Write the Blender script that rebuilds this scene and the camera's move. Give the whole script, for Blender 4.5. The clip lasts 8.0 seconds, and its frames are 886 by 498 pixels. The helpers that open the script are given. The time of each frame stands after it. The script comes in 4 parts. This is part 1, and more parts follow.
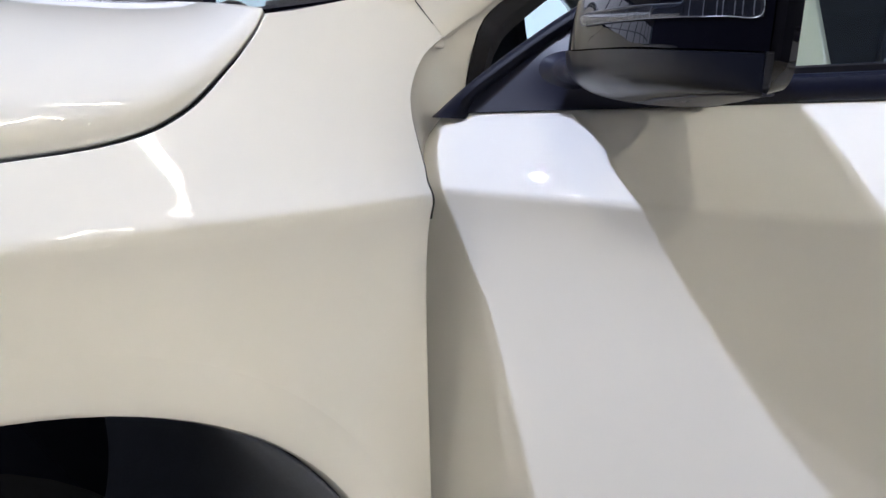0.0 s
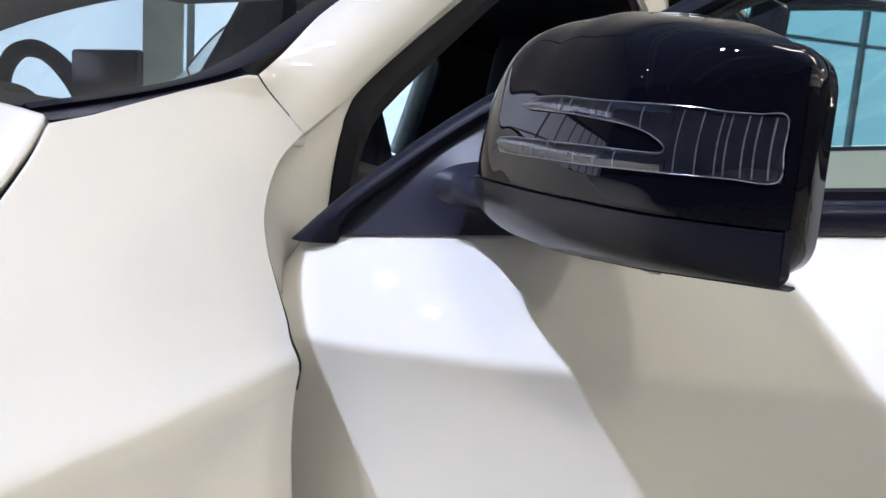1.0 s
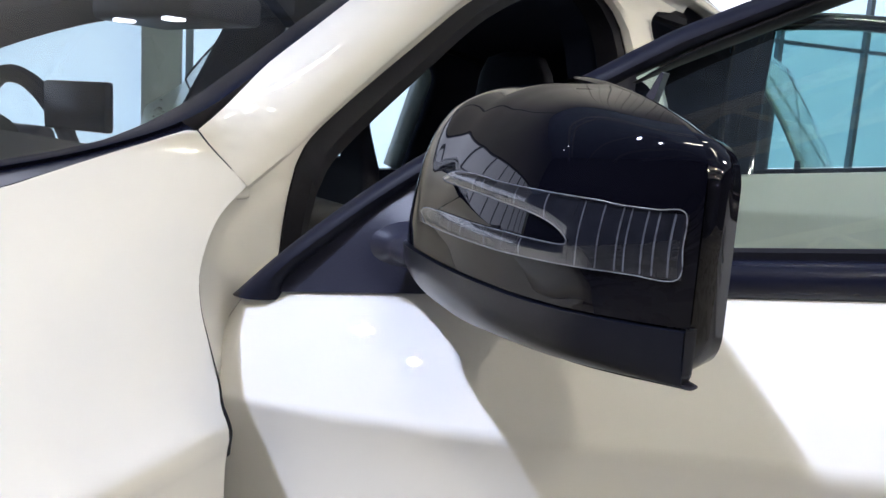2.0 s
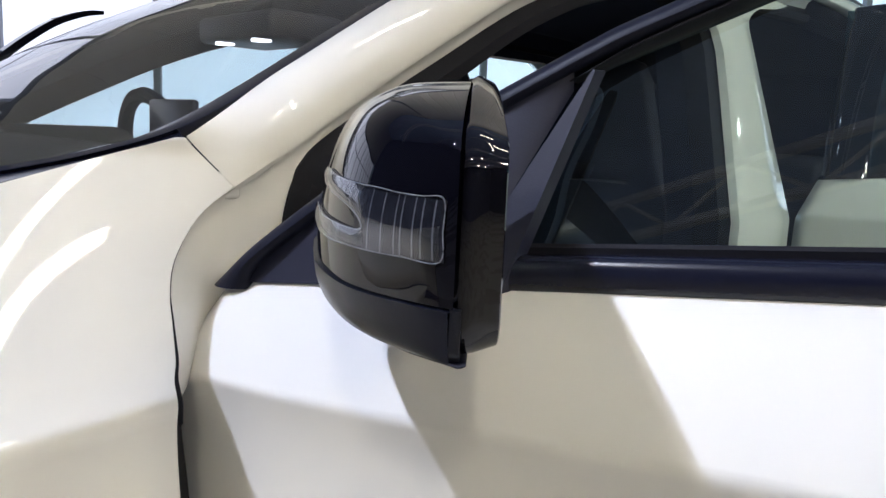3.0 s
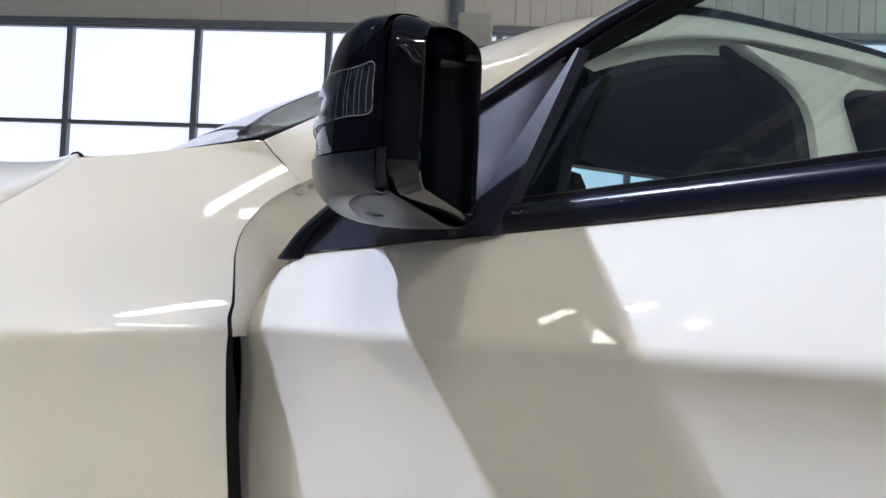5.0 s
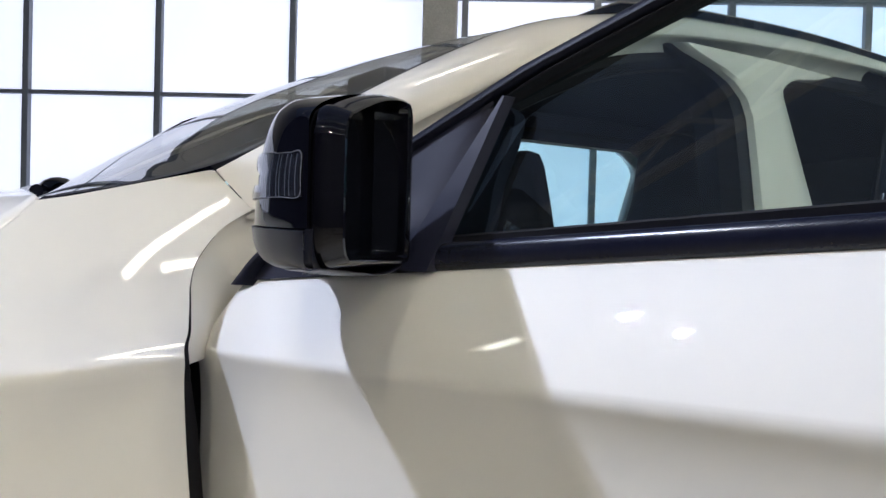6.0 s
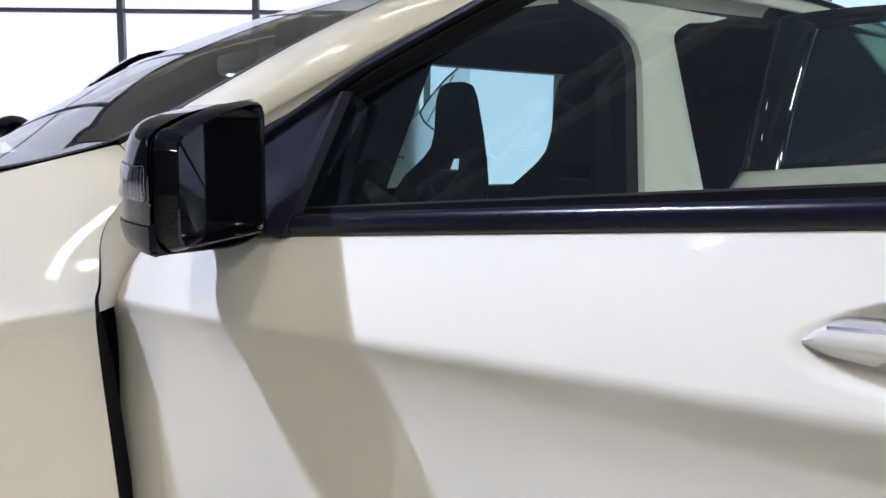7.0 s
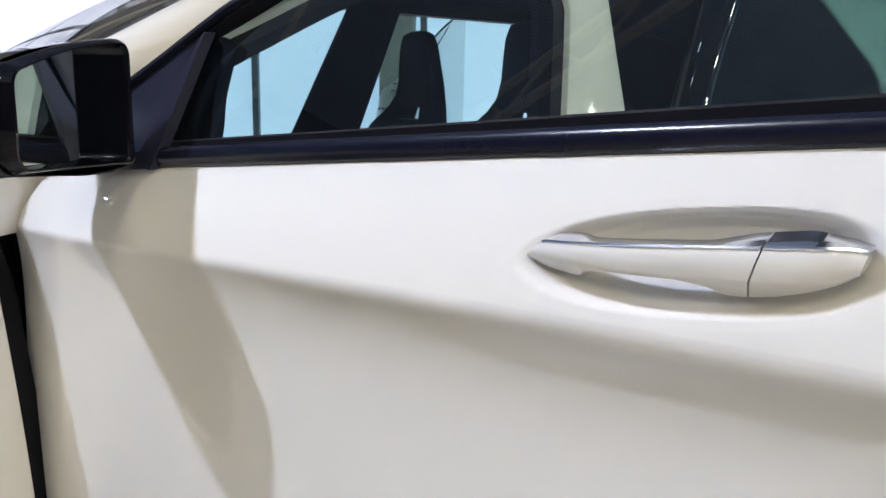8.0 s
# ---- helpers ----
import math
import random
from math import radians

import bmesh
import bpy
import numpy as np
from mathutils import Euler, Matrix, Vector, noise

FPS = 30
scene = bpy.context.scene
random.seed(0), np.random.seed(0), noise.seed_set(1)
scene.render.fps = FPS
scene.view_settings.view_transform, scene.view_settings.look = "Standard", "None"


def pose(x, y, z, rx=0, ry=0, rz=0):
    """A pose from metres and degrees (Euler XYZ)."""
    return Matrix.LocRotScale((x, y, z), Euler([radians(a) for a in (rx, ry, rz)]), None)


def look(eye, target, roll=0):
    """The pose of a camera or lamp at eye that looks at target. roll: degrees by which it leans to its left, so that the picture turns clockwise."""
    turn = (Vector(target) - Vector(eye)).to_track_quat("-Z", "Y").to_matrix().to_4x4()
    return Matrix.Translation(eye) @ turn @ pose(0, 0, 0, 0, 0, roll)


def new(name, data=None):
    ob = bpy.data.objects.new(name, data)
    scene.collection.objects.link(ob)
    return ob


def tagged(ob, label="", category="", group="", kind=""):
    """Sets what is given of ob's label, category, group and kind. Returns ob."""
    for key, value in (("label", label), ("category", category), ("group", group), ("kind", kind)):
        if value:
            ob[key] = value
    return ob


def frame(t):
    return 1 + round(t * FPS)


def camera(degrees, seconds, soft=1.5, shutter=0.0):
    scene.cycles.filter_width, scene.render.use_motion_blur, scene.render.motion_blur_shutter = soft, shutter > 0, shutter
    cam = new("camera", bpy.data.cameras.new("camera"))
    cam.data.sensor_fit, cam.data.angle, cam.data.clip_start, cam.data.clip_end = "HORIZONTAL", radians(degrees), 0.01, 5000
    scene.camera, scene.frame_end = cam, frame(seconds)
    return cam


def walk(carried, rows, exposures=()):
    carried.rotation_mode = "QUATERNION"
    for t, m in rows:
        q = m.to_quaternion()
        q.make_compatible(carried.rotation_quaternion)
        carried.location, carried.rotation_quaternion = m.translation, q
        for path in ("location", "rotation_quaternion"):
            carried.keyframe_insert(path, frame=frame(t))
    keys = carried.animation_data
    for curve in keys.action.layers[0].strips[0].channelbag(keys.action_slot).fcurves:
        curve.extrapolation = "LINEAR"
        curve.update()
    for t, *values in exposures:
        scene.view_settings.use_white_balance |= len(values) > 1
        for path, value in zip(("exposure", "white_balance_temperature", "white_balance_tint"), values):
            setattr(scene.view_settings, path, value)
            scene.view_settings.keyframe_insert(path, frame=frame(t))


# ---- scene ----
cam = camera(59.2, 8.0)

PATH = [
    (0, (-0.3624, -0.7080, 1.0276), (0.0096, 1.6140, 0.5488), 3.3),
    (0.5, (-0.3624, -0.5604, 1.0612), (0.2700, 1.7172, 0.6424), 3.8),
    (1, (-0.3552, -0.4968, 1.1056), (0.4812, 1.7208, 0.7228), 4.0),
    (1.5, (-0.3456, -0.4848, 1.1392), (0.5508, 1.7112, 0.7756), 4.2),
    (2.8, (-0.1644, -0.5580, 1.1560), (0.2772, 1.7712, 0.7768), 2.7),
    (3.5, (-0.0360, -0.6204, 1.1164), (-0.0216, 1.7640, 0.8416), 2.6),
    (4.2, (0.0048, -0.6684, 1.0180), (-0.1800, 1.7244, 0.9688), 2.7),
    (5.5, (0.0240, -0.7020, 0.9844), (-0.1440, 1.6908, 1.0804), 2.2),
    (6, (0.0528, -0.7500, 1.0648), (-0.0492, 1.6476, 1.0168), 1.6),
    (6.5, (0.1224, -0.8616, 1.1320), (0.0600, 1.5288, 0.9280), 1.1),
    (7, (0.2268, -0.9276, 1.1500), (0.1692, 1.4484, 0.8152), 0.8),
    (7.5, (0.3612, -0.9816, 1.1380), (0.2724, 1.3788, 0.7156), 1.0),
    (8, (0.4464, -0.9972, 1.1344), (0.3336, 1.3536, 0.6640), 1.3),
]
walk(cam, [(t, look(eye, target, roll)) for t, eye, target, roll in PATH], exposures=[(0, 0.12, 5600, 21), (1.5, 0.36, 5550, 21), (3.0, 0.26, 5650, 20), (3.5, 0.14, 5650, 20), (6.5, 0.05, 5600, 20), (7.0, 0.13, 5700, 20), (8, 0.17, 5700, 20)])

# ---- world, key lamps, exposure ----
scene.view_settings.exposure = 0.0
world = bpy.data.worlds.new("world")
scene.world = world
world.use_nodes = True
wn = world.node_tree.nodes
sky = wn.new("ShaderNodeTexSky")
sky.sky_type, sky.sun_disc, sky.sun_elevation, sky.sun_rotation = "NISHITA", False, radians(40), radians(200)
world.node_tree.links.new(sky.outputs[0], wn["Background"].inputs[0])
wn["Background"].inputs[1].default_value = 0.08

CAR = Vector((-0.24, 0.18, -0.2))     # origin of the car's drawing
SIZE = 1.2                            # metres to one unit of the car's drawing, whose ground lies at 0.167
CAR_TURN, DOOR_OPEN = 36.0, 70.0     # degrees: the car's length against the window wall, the door against the car
CEILING = 6.0
WALL_Y = 6.0


def spot(place, target, watts, colour, cone, soft, size):
    lamp = bpy.data.lights.new("spot_lamp_light", "SPOT")
    lamp.energy, lamp.color, lamp.spot_size, lamp.spot_blend, lamp.shadow_soft_size = watts, colour, radians(cone), soft, size
    ob = new("spot_lamp_light", lamp)
    ob.matrix_world = look(place, target)
    return ob


# track spotlights, aimed at the open door
DOOR_SPOT = Vector((-0.06, 0.06, 0.94))
SPOTS = [(DOOR_SPOT + Vector((-1.376, -0.277, 2.2)).normalized() * 5.4, 800.0), (DOOR_SPOT + Vector((-1.38, -0.60, 2.2)).normalized() * 5.4, 210.0)]
for place, watts in SPOTS:
    spot(place, (0.50, -0.49, 0.76), watts, (0.82, 0.90, 1.0) if watts > 400 else (1.0, 0.93, 0.80), 25.5, 0.6, 0.055 if watts > 400 else 0.04)


# ---- materials ----
def material(name):
    m = bpy.data.materials.new(name)
    m.use_nodes = True
    return m, m.node_tree, m.node_tree.nodes["Principled BSDF"]


def node(tree, kind, **values):
    n = tree.nodes.new(kind)
    for key, value in values.items():
        n.inputs[key.replace("_", " ")].default_value = value
    return n


def surface(name, colour, rough=0.5, metal=0.0, coat=0.0, vary=0.06, scale=8.0, grain=0.0, grain_scale=400.0, rough_vary=0.08, spec=0.5):
    """Colour with variation at two scales, uneven roughness and a fine bump."""
    m, tree, p = material(name)
    link = tree.links.new
    where = tree.nodes.new("ShaderNodeTexCoord")
    big = node(tree, "ShaderNodeTexNoise", Scale=scale, Detail=4.0)
    fine = node(tree, "ShaderNodeTexNoise", Scale=grain_scale, Detail=2.0)
    for n in (big, fine):
        link(where.outputs["Object"], n.inputs["Vector"])
    both = node(tree, "ShaderNodeMath")
    both.operation = "ADD"
    link(big.outputs[0], both.inputs[0])
    link(fine.outputs[0], both.inputs[1])
    ramp = node(tree, "ShaderNodeMapRange")
    ramp.inputs["From Min"].default_value, ramp.inputs["From Max"].default_value = 0.6, 1.4
    ramp.inputs["To Min"].default_value, ramp.inputs["To Max"].default_value = 1 - vary, 1 + vary
    link(both.outputs[0], ramp.inputs["Value"])
    mix = tree.nodes.new("ShaderNodeVectorMath")
    mix.operation = "SCALE"
    mix.inputs[0].default_value = colour[:3]
    link(ramp.outputs[0], mix.inputs["Scale"])
    link(mix.outputs[0], p.inputs["Base Color"])
    r = node(tree, "ShaderNodeMapRange")
    r.inputs["To Min"].default_value, r.inputs["To Max"].default_value = max(rough - rough_vary, 0.0), rough + rough_vary
    link(big.outputs[0], r.inputs["Value"])
    link(r.outputs[0], p.inputs["Roughness"])
    p.inputs["Metallic"].default_value = metal
    p.inputs["Coat Weight"].default_value = coat
    p.inputs["Coat Roughness"].default_value = 0.006
    p.inputs["Specular IOR Level"].default_value = spec
    if grain:
        bump = node(tree, "ShaderNodeBump", Strength=grain, Distance=0.0006)
        link(fine.outputs[0], bump.inputs["Height"])
        link(bump.outputs[0], p.inputs["Normal"])
    return m


def glass(name, tint, gloss=1.0, ior=1.5, veil=0.0):
    m, tree, p = material(name)
    tree.nodes.remove(p)
    out = tree.nodes["Material Output"]
    clear = node(tree, "ShaderNodeBsdfTransparent", Color=(*tint, 1.0))
    shiny = node(tree, "ShaderNodeBsdfGlossy", Roughness=0.0)
    facing = node(tree, "ShaderNodeLayerWeight", Blend=0.5)
    power = tree.nodes.new("ShaderNodeMath")
    power.operation = "POWER"
    power.inputs[1].default_value = 5.0
    tree.links.new(facing.outputs["Facing"], power.inputs[0])
    base = ((ior - 1) / (ior + 1)) ** 2 * 1.5 * gloss
    fres = node(tree, "ShaderNodeMapRange")
    fres.inputs["To Min"].default_value, fres.inputs["To Max"].default_value = base, 1.0
    tree.links.new(power.outputs[0], fres.inputs["Value"])
    mix = tree.nodes.new("ShaderNodeMixShader")
    tree.links.new(fres.outputs[0], mix.inputs[0])
    tree.links.new(clear.outputs[0], mix.inputs[1])
    tree.links.new(shiny.outputs[0], mix.inputs[2])
    # pale bluish diffuse layer paints a haze of light over the dark glass
    film = node(tree, "ShaderNodeBsdfDiffuse", Color=(0.62, 0.70, 0.85, 1.0))
    mottle = node(tree, "ShaderNodeTexNoise", Scale=9.0, Detail=5.0)
    amount = node(tree, "ShaderNodeMapRange")
    amount.inputs["To Min"].default_value, amount.inputs["To Max"].default_value = veil * 0.6, veil * 1.4
    tree.links.new(mottle.outputs[0], amount.inputs["Value"])
    last = tree.nodes.new("ShaderNodeMixShader")
    tree.links.new(amount.outputs[0], last.inputs[0])
    tree.links.new(mix.outputs[0], last.inputs[1])
    tree.links.new(film.outputs[0], last.inputs[2])
    tree.links.new(last.outputs[0], out.inputs[0])
    return m


def glow(name, colour, strength):
    m, tree, p = material(name)
    p.inputs["Base Color"].default_value = (0.8, 0.8, 0.8, 1)
    p.inputs["Emission Color"].default_value = (*colour, 1)
    p.inputs["Emission Strength"].default_value = strength
    return m


def frosted(name, colour, strength):
    """Backlit translucent panel: faintly uneven daylight."""
    m, tree, p = material(name)
    where = tree.nodes.new("ShaderNodeTexCoord")
    n = node(tree, "ShaderNodeTexNoise", Scale=0.9, Detail=3.0)
    tree.links.new(where.outputs["Object"], n.inputs["Vector"])
    r = node(tree, "ShaderNodeMapRange")
    r.inputs["To Min"].default_value, r.inputs["To Max"].default_value = strength * 0.85, strength * 1.15
    tree.links.new(n.outputs[0], r.inputs["Value"])
    tree.links.new(r.outputs[0], p.inputs["Emission Strength"])
    p.inputs["Emission Color"].default_value = (*colour, 1)
    p.inputs["Base Color"].default_value = (0.75, 0.77, 0.8, 1)
    p.inputs["Roughness"].default_value = 0.6
    return m


PAINT = surface("white pearl paint", (0.80, 0.78, 0.735), 0.5, coat=1.0, vary=0.008, scale=3.0, grain_scale=2500.0, rough_vary=0.03, spec=0.12)
GLOSS = surface("black gloss lacquer", (0.003, 0.003, 0.006), 0.015, coat=0.0, vary=0.1, rough_vary=0.01, spec=0.45)
SATIN = surface("black satin trim", (0.008, 0.009, 0.020), 0.22, spec=0.4, vary=0.1, rough_vary=0.0)
PLASTIC = surface("black grained plastic", (0.010, 0.011, 0.028), 0.42, spec=0.5, vary=0.12, grain=0.3, grain_scale=900.0)
COVER = surface("black satin cover", (0.005, 0.006, 0.013), 0.30, spec=0.42, vary=0.12, grain=0.12, grain_scale=900.0)
FRAME = surface("black window frame", (0.009, 0.010, 0.020), 0.45, spec=0.12, vary=0.1, rough_vary=0.05, grain=0.08)
RUBBER = surface("black rubber", (0.008, 0.008, 0.012), 0.6, spec=0.15, vary=0.15, grain=0.2)
# near-black for joints, and for painted shade in the hinge gap
SHADOWGAP = surface("near-black gap shade", (0.006, 0.006, 0.009), 0.7, spec=0.15)
CHROME = surface("chrome", (0.66, 0.68, 0.74), 0.16, metal=1.0, vary=0.03, rough_vary=0.02)
MIRROR = surface("mirror glass", (0.70, 0.78, 0.80), 0.01, metal=1.0, vary=0.01, rough_vary=0.005)
LENS = glass("clear indicator lens", (0.80, 0.82, 0.86), gloss=2.0, ior=1.55)
REFLECTOR = surface("indicator reflector", (0.035, 0.035, 0.045), 0.15, metal=0.3, vary=0.4, scale=60.0)
PRISM = surface("clear moulded prism", (0.20, 0.21, 0.24), 0.15, vary=0.5, scale=90.0)
WINDOW = glass("green tinted car glass", (0.67, 0.85, 0.88), gloss=2.6, veil=0.004)
REARGLASS = glass("darker rear glass", (0.23, 0.44, 0.45), gloss=1.5, veil=0.004)
SCREEN = glass("windscreen glass", (0.95, 0.98, 0.98), gloss=1.3, veil=0.006)
SEAT = surface("black seat leather", (0.015, 0.017, 0.030), 0.6, spec=0.3, vary=0.2, scale=30.0)
DASH = surface("dark grey dashboard", (0.014, 0.014, 0.016), 0.6, vary=0.15, grain=0.1)
LINER = surface("dark headlining", (0.016, 0.019, 0.036), 0.9, spec=0.15, vary=0.1)
ARCHLINER = surface("grey wheel arch felt", (0.13, 0.14, 0.17), 0.9, spec=0.2, vary=0.15, grain=0.3)
TYRE = surface("tyre rubber", (0.02, 0.02, 0.02), 0.8, vary=0.2, grain=0.4)
ALLOY = surface("grey alloy", (0.35, 0.35, 0.36), 0.3, metal=0.9)
FLOOR = surface("pale grey floor tile", (0.52, 0.50, 0.465), 0.28, vary=0.06, scale=1.5, grain=0.05)
WALL = surface("dark painted wall", (0.055, 0.065, 0.10), 0.8, vary=0.1, scale=1.2, grain=0.2, grain_scale=120)
CASING = surface("white lamp casing", (0.7, 0.7, 0.7), 0.5)
BEIGE = surface("beige wall cladding", (0.64, 0.63, 0.61), 0.6, vary=0.05, scale=1.0)
CONCRETE = surface("concrete column", (0.42, 0.42, 0.40), 0.85, vary=0.2, scale=5.0, grain=0.4, grain_scale=90)
DARKSTEEL = surface("dark roof steel", (0.35, 0.45, 0.64), 0.6, vary=0.2, scale=2.0)
PALESTEEL = surface("roof truss steel", (0.70, 0.72, 0.76), 0.5, vary=0.1, scale=2.0)
FRAMES = surface("grey window mullion", (0.16, 0.18, 0.22), 0.45, vary=0.08)
DAY = frosted("backlit panel", (0.93, 0.955, 1.0), 0.86)
PRINT, paper_tree, paper_base = material("white translucent film")
paper_tree.nodes.remove(paper_base)
paper = node(paper_tree, "ShaderNodeBsdfTranslucent", Color=(0.97, 0.98, 0.98, 1.0))
paper_tree.links.new(paper.outputs[0], paper_tree.nodes["Material Output"].inputs[0])
TUBE = glow("lamp tube", (1.0, 0.90, 0.62), 40.0)
BRIGHT = glow("bright lamp tube", (1.0, 0.89, 0.58), 690.0)
READING = glow("reading lamp glass", (1.0, 0.98, 0.94), 3.0)
SPOTGLASS = glow("spot lamp glass", (0.95, 0.97, 1.0), 30.0)


# ---- mesh helpers ----
def part(name, bm, mat, parent=None, label="", smooth=True, at=None, thick=0.0):
    me = bpy.data.meshes.new(name)
    bmesh.ops.recalc_face_normals(bm, faces=bm.faces) if not thick else None
    bm.to_mesh(me)
    bm.free()
    if smooth:
        for poly in me.polygons:
            poly.use_smooth = True
        me.set_sharp_from_angle(angle=radians(38))
    me.materials.append(mat)
    ob = new(name, me)
    ob.parent = parent
    if at is not None:
        ob.matrix_basis = at
    if label:
        ob["label"] = label
    if thick:
        s = ob.modifiers.new("thickness", "SOLIDIFY")
        s.thickness, s.offset = thick, -1
    return ob


def thing(name, label, category, at=None, group="", kind=""):
    ob = new(name)
    ob.empty_display_size = 0.1
    if at is not None:
        ob.matrix_basis = at
    return tagged(ob, label, category, group, kind)


def sheet(nu, nv, f, flip=False, keep=None):
    """A grid of quads: f(u, v) with u and v from 0 to 1."""
    bm = bmesh.new()
    rows = [[bm.verts.new(f(i / nu, j / nv)) for j in range(nv + 1)] for i in range(nu + 1)]
    for i in range(nu):
        for j in range(nv):
            q = [rows[i][j], rows[i + 1][j], rows[i + 1][j + 1], rows[i][j + 1]]
            if keep and not keep((i + 0.5) / nu, (j + 0.5) / nv):
                continue
            bm.faces.new(q[::-1] if flip else q)
    loose = [v for v in bm.verts if not v.link_faces]
    bmesh.ops.delete(bm, geom=loose, context="VERTS")
    return bm


def box(bm, x0, y0, z0, x1, y1, z1, bevel=0.0):
    made = bmesh.ops.create_cube(bm, size=1.0, matrix=Matrix.Translation(((x0 + x1) / 2, (y0 + y1) / 2, (z0 + z1) / 2)) @ Matrix.Diagonal((x1 - x0, y1 - y0, z1 - z0, 1)))
    if bevel:
        edges = list({e for v in made["verts"] for e in v.link_edges})
        bmesh.ops.bevel(bm, geom=edges, offset=bevel, segments=3, affect="EDGES", profile=0.5)
    return bm


def boxed(*args, bevel=0.0):
    return box(bmesh.new(), *args, bevel=bevel)


def sweep(rings, closed=True, caps=True):
    """Skin between rings of equal count."""
    bm = bmesh.new()
    rows = [[bm.verts.new(p) for p in ring] for ring in rings]
    n = len(rows[0])
    for a, b in zip(rows, rows[1:]):
        for k in range(n if closed else n - 1):
            bm.faces.new((a[k], a[(k + 1) % n], b[(k + 1) % n], b[k]))
    if caps and closed:
        bm.faces.new(rows[0][::-1])
        bm.faces.new(rows[-1])
    return bm


def lerp(xs, ys, x):
    return float(np.interp(x, xs, ys))


def smooth_curve(points, n):
    """Catmull-Rom through the points, n samples."""
    p = [Vector(q) for q in points]
    p = [2 * p[0] - p[1]] + p + [2 * p[-1] - p[-2]]
    spans = len(p) - 3
    res = []
    for i in range(n):
        s = i / (n - 1) * spans
        k = min(int(s), spans - 1)
        t = s - k
        a, b, c, d = p[k : k + 4]
        res.append(0.5 * (2 * b + (c - a) * t + (2 * a - 5 * b + 4 * c - d) * t * t + (3 * b - a - 3 * c + d) * t**3))
    return res


def rounded(xs, ys):
    """A monotone cubic through the points, as a dense table."""
    x, y = np.array(xs, float), np.array(ys, float)
    h, d = np.diff(x), np.diff(y) / np.diff(x)
    m = np.zeros(len(x))
    m[0], m[-1] = d[0], d[-1]
    for i in range(1, len(x) - 1):
        if d[i - 1] * d[i] > 0:
            a, b = 2 * h[i] + h[i - 1], h[i] + 2 * h[i - 1]
            m[i] = (a + b) / (a / d[i - 1] + b / d[i])
    grid = np.linspace(x[0], x[-1], 600)
    i = np.clip(np.searchsorted(x, grid, side="right") - 1, 0, len(h) - 1)
    t = (grid - x[i]) / h[i]
    out = (2 * t**3 - 3 * t**2 + 1) * y[i] + (t**3 - 2 * t**2 + t) * h[i] * m[i] + (3 * t**2 - 2 * t**3) * y[i + 1] + (t**3 - t**2) * h[i] * m[i + 1]
    return grid, out


def tube(points, radius, n=8, samples=24):
    line = smooth_curve(points, samples)
    rings = []
    for i, p in enumerate(line):
        d = (line[min(i + 1, len(line) - 1)] - line[max(i - 1, 0)]).normalized()
        side = d.cross(Vector((0, 0, 1)))
        side = side.normalized() if side.length > 1e-4 else Vector((1, 0, 0))
        up = side.cross(d)
        rings.append([p + (side * math.cos(a) + up * math.sin(a)) * radius for a in [2 * math.pi * k / n for k in range(n)]])
    return sweep(rings)


def band(lower, upper, depth, n=40):
    """A flat bar between two curves, with thickness along depth and softened long edges."""
    lo, up, d = smooth_curve(lower, n), smooth_curve(upper, n), Vector(depth)
    rings = []
    for a, b in zip(lo, up):
        ring = []
        for k in range(9):
            t = math.pi * k / 8
            ring.append(a.lerp(b, 0.5 - 0.5 * math.cos(t)) - d * (0.5 * math.sin(t) - 0.1))
        rings.append(ring + [b + d * 0.6, a + d * 0.6])
    return sweep(rings)


